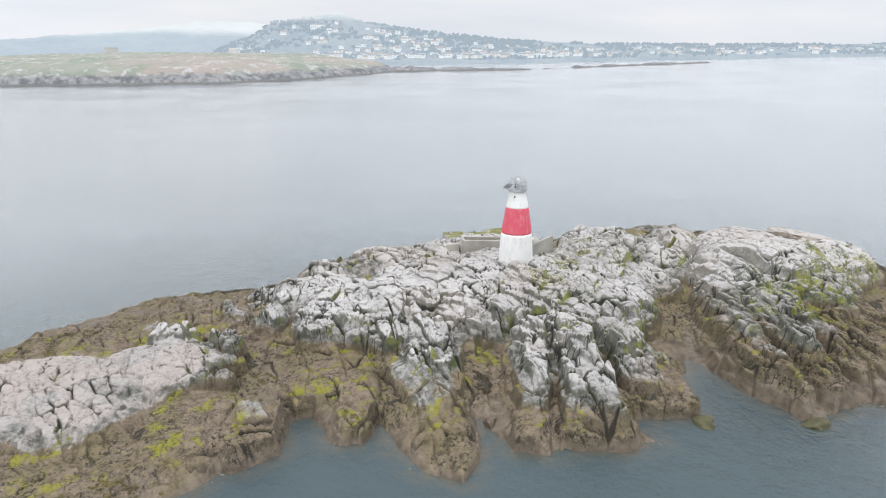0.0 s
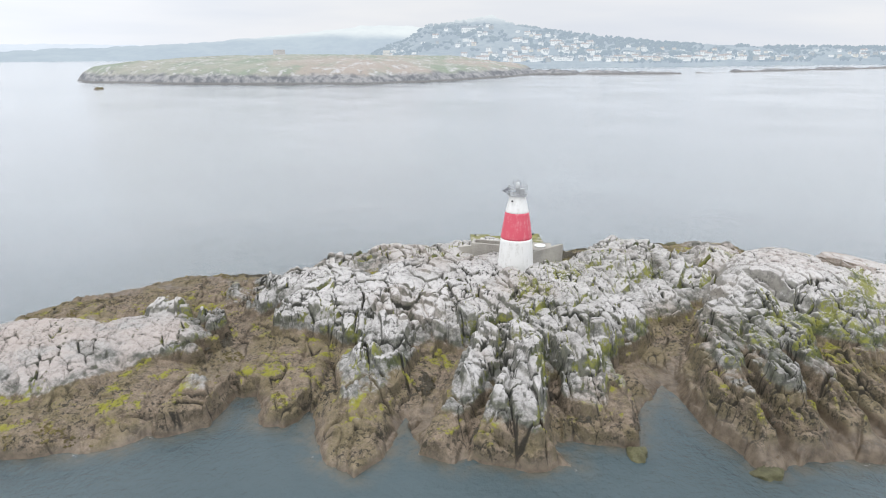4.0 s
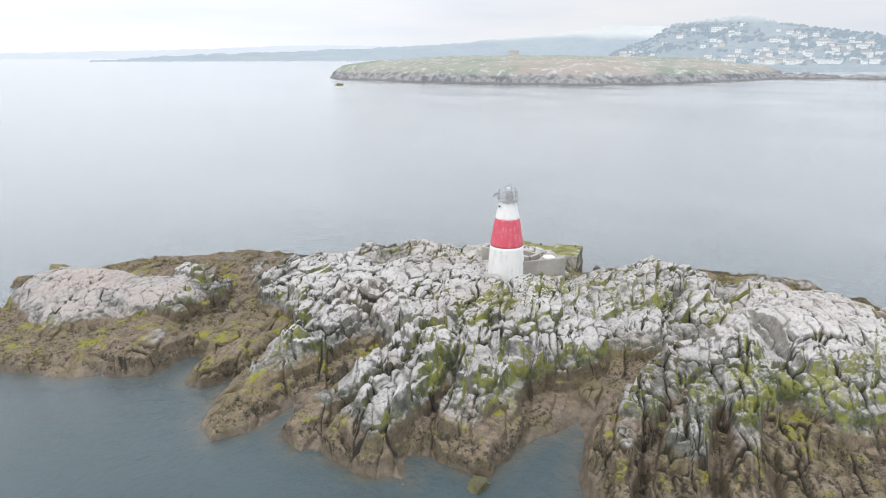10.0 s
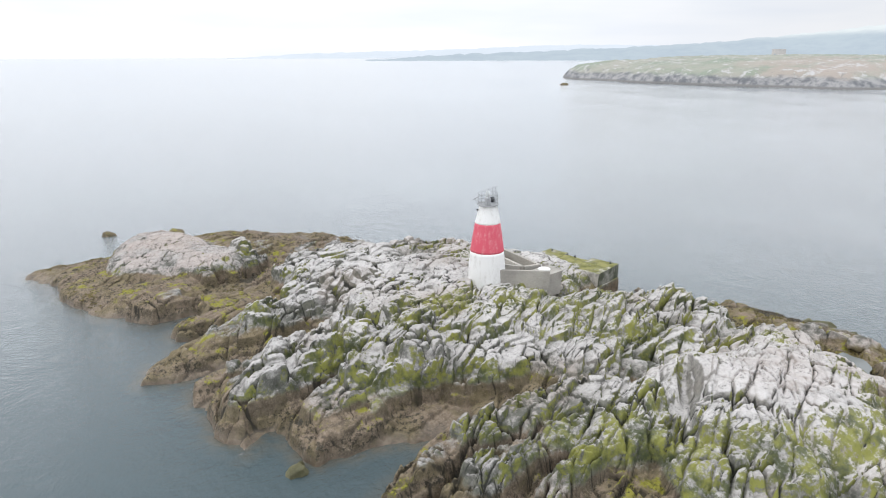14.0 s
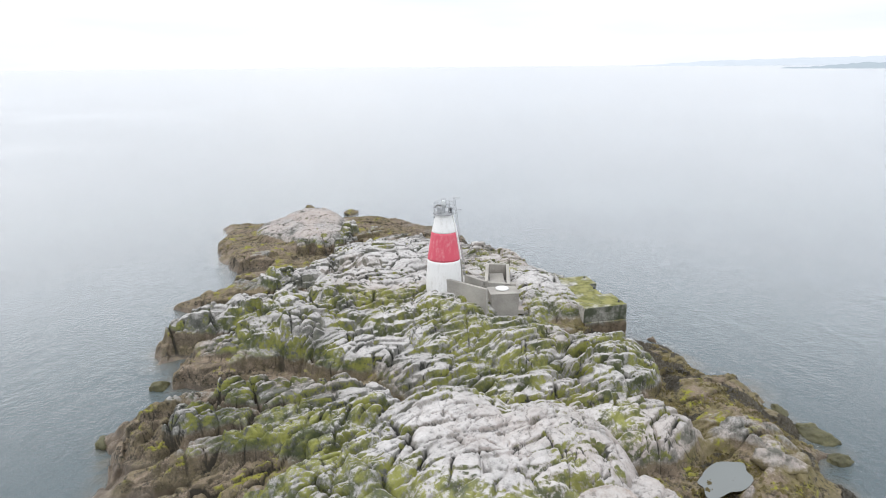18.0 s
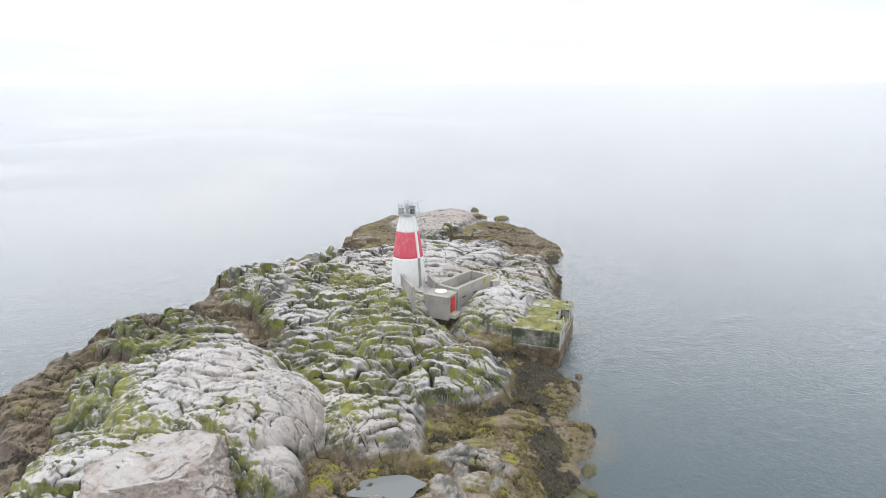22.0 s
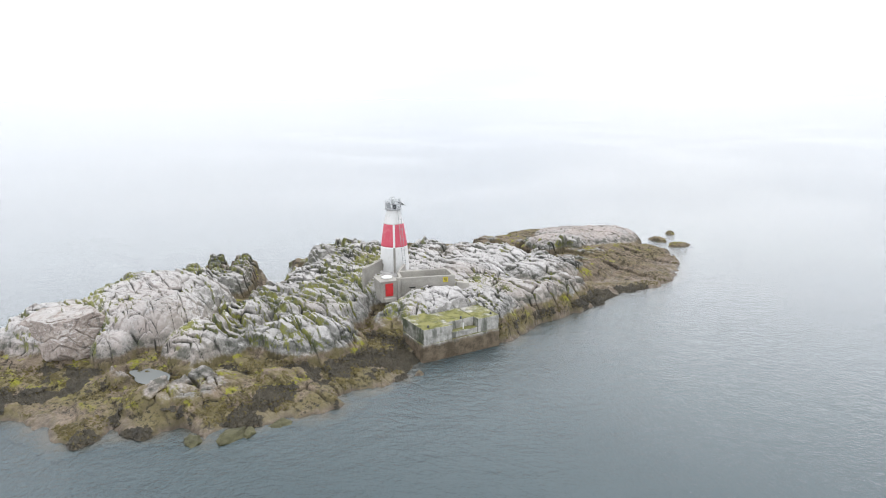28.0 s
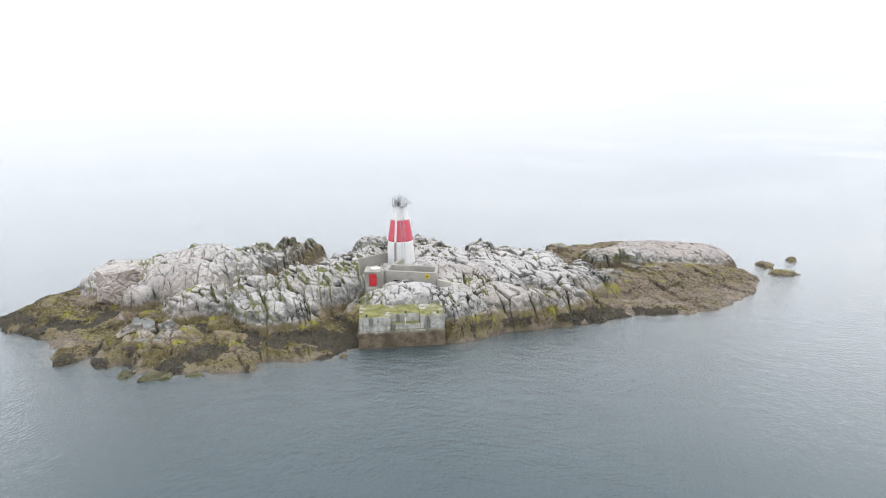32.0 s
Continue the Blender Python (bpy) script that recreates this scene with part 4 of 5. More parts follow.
def build_islet():
    step = 0.063
    gx, gy = np.arange(-45, 58, step), np.arange(24, 96, step)
    x, y = np.meshgrid(gx, gy)
    h, d, block, crack_dark = islet_height(x, y)
    # steep risers are worn smooth, so that they don't break into teeth
    sy0, sx0 = np.gradient(h, step)
    soft = sum(np.roll(np.roll(h, i, 0), j, 1) for i in (-1, 0, 1) for j in (-1, 0, 1)) / 9
    h = h + (soft - h) * 0.85 * smooth(np.hypot(sx0, sy0), 1.0, 2.2) * (1 - 0.6 * np.clip(crack_dark, 0, 1))
    crack_dark = crack_dark.ravel()
    keep = d > -2.2
    full = keep[:-1, :-1] & keep[1:, :-1] & keep[:-1, 1:] & keep[1:, 1:]
    nx = len(gx)
    jj, ii = np.nonzero(full)
    v0 = jj * nx + ii
    quads = np.stack([v0, v0 + 1, v0 + nx + 1, v0 + nx], -1)
    co = np.stack([x.ravel(), y.ravel(), h.ravel()], -1)
    owner = block.ravel()[v0]
    # the upper slabs of the middle and the east are pieces of their own
    mid_x, mid_y = co[v0, 0], co[v0, 1]
    numbers, where, count = np.unique(owner, return_inverse=True, return_counts=True)
    mean = lambda a: np.bincount(where, a) / count
    mx, my, mz, md = mean(mid_x), mean(mid_y), mean(co[v0, 2]), mean(d.ravel()[v0])
    good = (count > 380) & (md > 1.5) & (mz > 2.2) & (mx > -16)
    ranked = np.argsort(np.where(good, -mz, 99))[: min(300, int(good.sum()))]
    chosen = np.zeros(len(numbers), bool)
    chosen[ranked] = True
    bed = new("ground_islet", quads_mesh("ground_islet", co, quads[~chosen[where]], crack_dark))
    tagged(bed, "rocky granite islet with pale fractured tops and brown tidal edges", "islet", kind="structure")
    order = np.argsort(where, kind="stable")
    start = np.searchsorted(where[order], np.arange(len(numbers)))
    for i in np.nonzero(chosen)[0]:
        slab = new("rock_slab", quads_mesh("rock_slab", co, quads[order[start[i]: start[i] + count[i]]], crack_dark))
        slab.parent = bed
    look_up = lambda px, py: float(h[min(len(gy) - 1, max(0, int((py - 24) / step))), min(nx - 1, max(0, int((px + 45) / step)))])
    return bed, look_up, (x, y, h, d)


islet, height_at, FIELD = build_islet()

# ---- the sea ----
bm = bmesh.new()
bmesh.ops.create_grid(bm, x_segments=60, y_segments=60, size=9000)
sea = part("water_sea", bm, SEA)
tagged(sea, "calm grey sea under an overcast sky", "sea", kind="structure")



def build_shallows():
    """The ring of shallow water round the islet: 1 at the waterline, fading outwards."""
    fx, fy, fh, fd = (a[::6, ::6] for a in FIELD)
    keep = (fd > -2.15) & (fd < 1.2)
    full = keep[:-1, :-1] & keep[1:, :-1] & keep[:-1, 1:] & keep[1:, 1:]
    jj, ii = np.nonzero(full)
    nx = fx.shape[1]
    v0 = jj * nx + ii
    quads = np.stack([v0, v0 + 1, v0 + nx + 1, v0 + nx], -1)
    used, inv = np.unique(quads, return_inverse=True)
    co = np.stack([fx.ravel(), fy.ravel(), np.full(fx.size, 0.006)], -1)[used]
    me = mesh_of("water_shallows", co.tolist(), inv.reshape(-1, 4).tolist(), SEA)
    fade = np.clip(1 + np.minimum(fd.ravel()[used], 0) / 2.0, 0, 1) ** 1.6
    me.attributes.new("shore", "FLOAT", "POINT").data.foreach_set("value", fade.astype(np.float32))
    return tagged(new("water_shallows", me), "shallow water over pale rock at the islet's edge", "shallows", kind="structure")


build_shallows()

# ---- lighthouse ----
TX, TY, TZ = 7.7, 65.4, 4.95
tower = empty("lighthouse", pose(TX, TY, TZ))
tagged(tower, "squat conical stone lighthouse, white with one red band", "lighthouse")
TOWER_PROFILE = [(-0.9, 1.88), (0, 1.83), (1.5, 1.76), (3.1, 1.63), (4.5, 1.42), (5.85, 1.2), (7.0, 0.92), (7.6, 0.78)]


def tower_radius(z):
    return float(np.interp(z, [p[0] for p in TOWER_PROFILE], [p[1] for p in TOWER_PROFILE]))


def tower_ring(name, z0, z1, mat, label):
    """A band of the tower, with the slight waves of painted rubble."""
    n, m = 14, 72
    bm = lathe_bm([(tower_radius(z0 + (z1 - z0) * i / n), z0 + (z1 - z0) * i / n) for i in range(n + 1)], m)
    for v in bm.verts:
        s = 1 + 0.012 * noise.noise(Vector((v.co.x * 2.2, v.co.y * 2.2, v.co.z * 2.2)))
        v.co.x *= s
        v.co.y *= s
    return part(name, bm, mat, tower, label, smooth=True)


def tower_paint(name, c, dirt, amount):
    """Old paint on rubble: streaks of dirt, scuffs and a fine relief."""
    k = Mat(name, 0.62)
    run = k.noise(1.6, 6, 0.65, stretch=(1.6, 1.6, 0.35))
    scuff = k.noise(4.5, 7, 0.72)
    f = k.math("MULTIPLY", k.ramp(run, 0.46, 0.66), k.ramp(scuff, 0.38, 0.62))
    return k.done(k.mix(k.math("MULTIPLY", f, amount), c, dirt), k.bump(k.math("ADD", scuff, run), 0.6, 0.035))


TOWER_WHITE = tower_paint("tower_white", (0.80, 0.80, 0.785), (0.50, 0.48, 0.44), 0.55)
TOWER_RED = tower_paint("tower_red", (0.66, 0.095, 0.14), (0.70, 0.32, 0.34), 0.6)
tower_ring("tower_base", -0.9, 3.1, TOWER_WHITE, "white painted lower tower with weather stains")
tower_ring("tower_band", 3.1, 5.85, TOWER_RED, "faded red painted band")
tower_ring("tower_neck", 5.85, 7.55, TOWER_WHITE, "white painted upper tower")
bm = lathe_bm([(0.98, 7.55), (1.02, 7.58), (1.02, 7.68), (0.3, 7.69)], 32)
part("gallery_floor", bm, STEEL, tower, "round galvanised gallery floor")
bm = bmesh.new()
bmesh.ops.create_uvsphere(bm, u_segments=10, v_segments=6, radius=0.10, matrix=Matrix.Translation((1.0 * math.cos(-2.0), 1.0 * math.sin(-2.0), 7.1)))
part("vent_hole", bm, BLACK, tower, "small dark vent")
for i in range(10):
    a = 2 * math.pi * i / 10
    px, py = 0.96 * math.cos(a), 0.96 * math.sin(a)
    part("rail_post", bar_bm((px, py, 7.66), (px, py, 8.68), 0.025), STEEL, tower)
for z in (7.98, 8.32, 8.66):
    bm = bmesh.new()
    n = 40
    for i in range(n):
        a, b = 2 * math.pi * i / n, 2 * math.pi * (i + 1) / n
        bar_bm((0.96 * math.cos(a), 0.96 * math.sin(a), z), (0.96 * math.cos(b), 0.96 * math.sin(b), z), 0.02, 5, bm)
    part("guard_rail", bm, STEEL, tower)
bm = lathe_bm([(0.16, 7.66), (0.16, 8.2), (0.24, 8.24), (0.24, 8.3)], 20)
part("lantern_pedestal", bm, STEEL, tower)
bm = lathe_bm([(0.2, 8.3), (0.22, 8.34), (0.22, 8.78), (0.16, 8.86), (0.05, 8.92)], 20)
part("lantern", bm, GLASS_WHITE, tower, "small round lamp with a pale lens", smooth=True)
part("lamp_spike", bar_bm((0, 0, 8.9), (0, 0, 9.2), 0.018), STEEL, tower)
bm = bmesh.new()
for i in range(16):
    a, b = 2 * math.pi * i / 16, 2 * math.pi * (i + 1) / 16
    bar_bm((0.3 * math.cos(a), 0.3 * math.sin(a), 9.02), (0.3 * math.cos(b), 0.3 * math.sin(b), 9.02), 0.015, 5, bm)
for i in range(4):
    a = math.pi / 4 + i * math.pi / 2
    bar_bm((0.3 * math.cos(a), 0.3 * math.sin(a), 8.3), (0.3 * math.cos(a), 0.3 * math.sin(a), 9.02), 0.015, 5, bm)
part("lamp_guard", bm, STEEL, tower)
bm = box_bm(0.28, -0.62, 7.7, 0.72, -0.2, 8.35, 0.02)
part("equipment_box", bm, STEEL, tower, "grey equipment box")
bm = box_bm(-0.25, 0.45, 7.7, 0.12, 0.78, 8.2, 0.02)
part("battery_box", bm, DARK_STEEL, tower, "dark battery box")
part("aerial", bar_bm((0.55, 0.5, 7.7), (0.55, 0.5, 9.05), 0.02), STEEL, tower)


def solar_panel(cx, cy, cz, turn, lean, w, h):
    """A framed panel that leans back, with its cells and two struts."""
    m = pose(cx, cy, cz, 90 - lean, 0, turn)
    bm = box_bm(-w / 2, -h / 2, -0.03, w / 2, h / 2, 0.0)
    bm.transform(m)
    panel = part("solar_panel", bm, STEEL, tower, "tilted solar panel in a grey frame")
    cols, rows = 6, 3
    for i in range(cols):
        for j in range(rows):
            x0, y0 = -w / 2 + 0.04 + i * (w - 0.08) / cols, -h / 2 + 0.04 + j * (h - 0.08) / rows
            bm = box_bm(x0 + 0.012, y0 + 0.012, 0.0, x0 + (w - 0.08) / cols - 0.012, y0 + (h - 0.08) / rows - 0.012, 0.008)
            bm.transform(m)
            part("solar_cell", bm, PANEL, panel)
    for s in (-0.4, 0.4):
        a = m @ Vector((s * w, -h * 0.3, -0.03))
        b = Vector((a.x * 0.55, a.y * 0.55, 7.75))
        part("panel_strut", bar_bm(a, b, 0.02), STEEL, panel)


solar_panel(-1.08, -0.42, 8.15, -62, 58, 1.0, 0.85)

# iron ladder with its hoops on the tower's landward side
LX, LY = -0.36, 0.93
lad = []
for z in np.linspace(0.9, 9.0, 28):
    out = 2.25 - (z - 0.9) / 8.1 * 1.15
    lad.append((Vector((LX * out, LY * out, z))))
side = Vector((LY, -LX, 0)) * 0.2
ladder = part("ladder", bar_bm(lad[0] + side, lad[-1] + side, 0.022, 6, bar_bm(lad[0] - side, lad[-1] - side, 0.022)), STEEL, tower, "iron ladder that stands off the tower")
for p in lad:
    part("rung", bar_bm(p - side, p + side, 0.014, 5), STEEL, ladder)
for p in lad[7::4]:
    bm = bmesh.new()
    ring = []
    for i in range(9):
        a = math.pi * (i / 8)
        ring.append(p + side.normalized() * 0.34 * math.cos(a) + Vector((LX, LY, 0)) * 0.62 * math.sin(a))
    loops = []
    for j, q in enumerate(ring):
        along = (ring[min(8, j + 1)] - ring[max(0, j - 1)]).normalized()
        out = along.cross(Vector((0, 0, 1)))
        loops.append([bm.verts.new(q + out * dx + Vector((0, 0, dz))) for dx, dz in ((0.014, 0), (0, 0.014), (-0.014, 0), (0, -0.014))])
    for lo, hi in zip(loops, loops[1:]):
        for j in range(4):
            bm.faces.new((lo[j], lo[(j + 1) % 4], hi[(j + 1) % 4], hi[j]))
    part("safety_hoop", bm, STEEL, ladder)
for z in (2.6, 5.2, 7.6):
    i = int(np.argmin([abs(p.z - z) for p in lad]))
    part("ladder_bracket", bar_bm(lad[i], Vector((LX * tower_radius(z) * 0.97, LY * tower_radius(z) * 0.97, z)), 0.025), STEEL, ladder)
# cable duct up the tower
DX, DY = 0.19, 0.98
for z0, z1, mat, name in ((-0.4, 3.1, CONCRETE, "cable_duct"), (3.1, 7.6, TOWER_WHITE, "cable_duct")):
    bm = bmesh.new()
    q = []
    for i in range(7):
        z = z0 + (z1 - z0) * i / 6
        r = tower_radius(z) + 0.02
        q.append([bm.verts.new((DX * (r + o) + DY * s, DY * (r + o) - DX * s, z)) for s, o in ((-0.13, -0.1), (0.13, -0.1), (0.13, 0.1), (-0.13, 0.1))])
    for lo, hi in zip(q, q[1:]):
        for j in range(4):
            bm.faces.new((lo[j], lo[(j + 1) % 4], hi[(j + 1) % 4], hi[j]))
    bm.faces.new(q[0][::-1]), bm.faces.new(q[-1])
    part(name, bm, mat, tower, "cable duct fixed to the wall")

# ---- concrete works by the tower ----


def wall_run(name, a, b, base_a, base_b, top_a, top_b, thick, parent, mat=None, label=""):
    """A straight concrete wall from a to b, with its foot and its top at each end."""
    a, b = Vector((*a, 0)), Vector((*b, 0))
    side = Vector((-(b - a).y, (b - a).x, 0)).normalized() * thick / 2
    bm = bmesh.new()
    vs = [bm.verts.new(p + Vector((0, 0, z))) for p, z in ((a - side, base_a), (b - side, base_b), (b + side, base_b), (a + side, base_a), (a - side, top_a), (b - side, top_b), (b + side, top_b), (a + side, top_a))]
    for f in ((0, 3, 2, 1), (4, 5, 6, 7), (0, 1, 5, 4), (1, 2, 6, 5), (2, 3, 7, 6), (3, 0, 4, 7)):
        bm.faces.new([vs[j] for j in f])
    bmesh.ops.bevel(bm, geom=list(bm.edges), offset=0.035, segments=2, affect="EDGES", profile=0.6)
    return part(name, bm, mat or CONCRETE, parent, label)


wing = empty("retaining_wall", pose(0, 0, 0))
tagged(wing, "grey concrete retaining wall that runs down from the tower", "wall")
wall_run("wall_body", (9.2, 65.6), (12.25, 69.45), 3.6, 3.2, 6.42, 6.42, 0.32, wing)
wall_run("wall_end", (9.35, 66.0), (8.6, 66.7), 3.8, 4.0, 6.0, 5.7, 0.3, wing)

hut = empty("concrete_hut", pose(9.95, 71.1, 0, 0, 0, 8))
tagged(hut, "small flat-roofed concrete hut with a red steel door", "hut")
bm = bmesh.new()
ring = [(-1.0, -1.35), (1.0, -1.35), (1.0, 1.35), (-1.0, 1.35)]
lo = [bm.verts.new((x * 0.9, y * 0.96, 3.0)) for x, y in ring]
hi = [bm.verts.new((x, y, 5.4)) for x, y in ring]
for i in range(4):
    bm.faces.new((lo[i], lo[(i + 1) % 4], hi[(i + 1) % 4], hi[i]))
bm.faces.new(lo[::-1]), bm.faces.new(hi)
bmesh.ops.bevel(bm, geom=list(bm.edges), offset=0.03, segments=2, affect="EDGES")
part("hut_wall", bm, CONCRETE, hut)
part("hut_roof", box_bm(-1.08, -1.43, 5.404, 1.08, 1.43, 5.5, 0.03), CONCRETE, hut, "thin overhanging concrete roof slab")
door = part("door", box_bm(-0.46, 1.335, 3.72, 0.46, 1.40, 5.22, 0.015), DOOR_RED, hut, "bright red steel door")
part("door_handle", box_bm(0.30, 1.40, 4.4, 0.36, 1.45, 4.56, 0.01), DARK_STEEL, door)
for z in (3.95, 4.95):
    part("hinge", box_bm(-0.46, 1.40, z, -0.28, 1.415, z + 0.05), DARK_STEEL, door)
part("door_step", box_bm(-0.7, 1.3, 3.2, 0.7, 1.95, 3.6, 0.04), CONCRETE, hut)
lid = empty("tank_lid", pose(9.75, 71.0, 5.502))
tagged(lid, "round white hatch lid on the hut roof", "hatch")
part("lid_disc", lathe_bm([(0.62, 0), (0.64, 0.03), (0.64, 0.12), (0.58, 0.16), (0.1, 0.18)], 28), WHITE, lid)
part("lid_collar", lathe_bm([(0.68, -0.02), (0.68, 0.05), (0.645, 0.05)], 28), CONCRETE, lid)

yard = empty("walled_tank_yard", pose(0, 0, 0))
tagged(yard, "low walled concrete yard with a sunken floor beside the hut", "walled yard")
fy, by = (71.75, 72.15), (69.55, 69.95)
wall_run("front_wall", (8.3, fy[0]), (1.9, fy[1]), 3.4, 3.4, 5.55, 5.55, 0.34, yard)
wall_run("back_wall", (8.1, by[0]), (2.2, by[1]), 3.8, 3.8, 5.75, 5.75, 0.34, yard)
wall_run("end_wall", (8.16, by[0] + 0.175), (8.25, fy[0] - 0.175), 3.6, 3.5, 5.7, 5.6, 0.34, yard)
wall_run("end_wall", (2.2, by[1] + 0.175), (2.05, fy[1] - 0.175), 3.6, 3.5, 5.7, 5.6, 0.34, yard)
wall_run("link_wall", (6.9, 67.5), (8.0, 69.36), 4.2, 4.0, 6.05, 5.75, 0.34, yard)
wall_run("apron", (1.72, 72.2), (0.2, 72.3), 3.6, 3.6, 4.75, 4.5, 0.6, yard)
part("yard_floor", box_bm(2.4, 70.1, 3.9, 7.98, 71.6, 4.7), CONCRETE, yard)
for x in (6.9, 4.9):
    yy = fy[0] + (8.3 - x) / 6.4 * (fy[1] - fy[0]) + 0.16
    part("drain_slot", box_bm(x - 0.42, yy, 4.32, x + 0.42, yy + 0.03, 4.45), BLACK, yard, "dark drain slot")
pier = wall_run("gate_pier", (8.62, 71.9), (8.62, 72.45), 3.3, 3.3, 5.75, 5.75, 0.4, yard)
sign = empty("warning_sign", pose(3.05, 72.255, 4.78))
tagged(sign, "small yellow warning sign on the concrete wall", "sign")
part("sign_plate", box_bm(-0.3, 0, 0, 0.3, 0.03, 0.62, 0.01), YELLOW, sign)
for i, w in enumerate((0.4, 0.34, 0.4)):
    part("text_line", box_bm(-w / 2, 0.031, 0.12 + i * 0.16, w / 2, 0.036, 0.18 + i * 0.16), BLACK, sign)

# ---- landing stage ----
LAND = pose(8.5, 83.5, 0, 0, 0, math.degrees(math.atan2(81.2 - 83.5, -0.3 - 8.5)))
landing = empty("landing_stage", LAND)
tagged(landing, "old concrete landing stage with green algae on its top", "landing stage")


def weathered(bm, amount=0.05, cuts=6):
    bmesh.ops.subdivide_edges(bm, edges=[e for e in bm.edges if e.calc_length() > 0.5], cuts=cuts, use_grid_fill=True)
    for v in bm.verts:
        p = v.co
        v.co += Vector((noise.noise(p * 1.3), noise.noise(p * 1.3 + Vector((9, 0, 0))), noise.noise(p * 1.3 + Vector((0, 7, 0))))) * amount
    return bm


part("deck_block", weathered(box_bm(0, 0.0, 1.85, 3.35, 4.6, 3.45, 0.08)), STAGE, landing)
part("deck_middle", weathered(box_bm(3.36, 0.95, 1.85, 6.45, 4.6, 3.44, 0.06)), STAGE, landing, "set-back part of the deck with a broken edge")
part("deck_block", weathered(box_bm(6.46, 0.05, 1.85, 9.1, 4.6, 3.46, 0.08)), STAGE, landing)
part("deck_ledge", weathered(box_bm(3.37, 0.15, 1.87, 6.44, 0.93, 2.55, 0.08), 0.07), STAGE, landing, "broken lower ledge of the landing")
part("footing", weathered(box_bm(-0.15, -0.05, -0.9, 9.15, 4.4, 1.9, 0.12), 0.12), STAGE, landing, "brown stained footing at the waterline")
part("ladder_post", bar_bm((4.9, 0.45, 1.2), (4.9, 0.45, 3.2), 0.06), WHITE, landing, "pale iron post")
for x, y in ((0.8, 0.5), (5.0, 1.1), (8.4, 0.6)):
    bm = lathe_bm([(0.09, 0.0), (0.13, 0.08), (0.07, 0.2), (0.1, 0.26)], 10)
    bmesh.ops.translate(bm, verts=bm.verts, vec=(x, y, 3.42))
    part("bollard", bm, DARK_STEEL, landing)

# ---- tide pool, loose boulders and skerries ----


def boulder(name, x, y, z, rx, ry, rz, seed, label, category="boulder", mat=None, group="", square=0.0):
    """A rounded block of granite, cut by a few flat faces."""
    rs = random.Random(seed)
    bm = bmesh.new()
    bmesh.ops.create_icosphere(bm, subdivisions=6 if square else 4, radius=1.0)
    planes = []
    for _ in range(9):
        n = Vector((rs.uniform(-1, 1), rs.uniform(-1, 1), rs.uniform(-0.5, 1))).normalized()
        planes.append((n, rs.uniform(0.62, 0.86)))
    if square:
        planes = [(Vector(n).normalized(), k) for n, k in (((1, 0.1, 0.1), 0.66), ((-1, 0.1, 0.15), 0.7), ((0.1, 1, 0.2), 0.6), ((-0.1, -1, 0.1), 0.66), ((0.1, 0.15, 1), 0.62), ((0.6, 0.5, 0.6), 0.78), ((-0.6, 0.6, 0.5), 0.8), ((0.5, -0.6, 0.6), 0.8))]
    for v in bm.verts:
        p = v.co.copy()
        for n, k in planes:
            over = p.dot(n) - k
            if over > 0:
                p -= n * over * (0.98 if square else 0.88)
        off = Vector((seed, 0, 0))
        if square:
            p *= 1 + 0.06 * noise.noise(p * 1.7 + off) - square * max(0.0, 0.3 - abs(noise.noise(p * 2.6 + off)) * 3) + 0.025 * noise.noise(p * 9) + 0.02 * noise.noise(p * 21)
            v.co = Vector((p.x * rx, p.y * ry, p.z * rz))
            continue
        p *= 1 + 0.26 * noise.noise(p * 2.1 + off) + 0.16 * abs(noise.noise(p * 4.3 + off)) - 0.14 * abs(noise.noise(p * 8.1 + off)) + 0.07 * noise.noise(p * 15)
        v.co = Vector((p.x * rx, p.y * ry, p.z * rz))
    ob = part(name, bm, mat or ROCK, None, "", smooth=not square)
    ob.matrix_world = pose(x, y, z, 0, 0, -40 if square else rs.uniform(0, 360))
    return tagged(ob, label, category, group)


boulder("boulder", 28.8, 85.5, 2.35, 1.25, 0.8, 0.75, 3, "white-streaked boulder lying on the brown tidal shelf")
boulder("boulder", 43.0, 73.5, 3.5, 5.6, 3.9, 2.9, 8, "large pinkish granite block with smooth rounded faces", "boulder", PINK, "", 0.22)
boulder("boulder", 32.6, 86.9, 2.2, 1.6, 1.0, 0.7, 5, "low green-edged boulder beside the tide pool")
boulder("skerry", -47.0, 47.4, -0.25, 2.4, 1.6, 1.0, 11, "small weed-covered rock awash in the sea", "rock", None, "rocks off the western tip")
boulder("skerry", -50.9, 38.6, -0.2, 1.3, 0.9, 1.0, 12, "tiny dark rock awash in the sea", "rock", None, "rocks off the western tip")
boulder("skerry", -45.6, 42.6, -0.2, 1.9, 1.3, 1.0, 13, "small brown rock close to the shore", "rock", None, "rocks off the western tip")
boulder("skerry", 19.3, 41.2, -0.1, 0.9, 0.7, 0.8, 31, "small weedy rock at the foot of the south face", "rock", WEED_ROCK)
boulder("skerry", 3.4, 41.4, -0.1, 0.8, 0.7, 0.8, 33, "brown rock standing in the narrow inlet", "rock")
boulder("skerry", 27.4, 41.0, -0.1, 1.1, 0.8, 0.7, 35, "weedy rock at the tip of the spur", "rock", WEED_ROCK)
boulder("skerry", 9.6, 85.9, -0.15, 0.6, 0.45, 0.6, 14, "small dark rock standing in the sea by the landing", "rock")
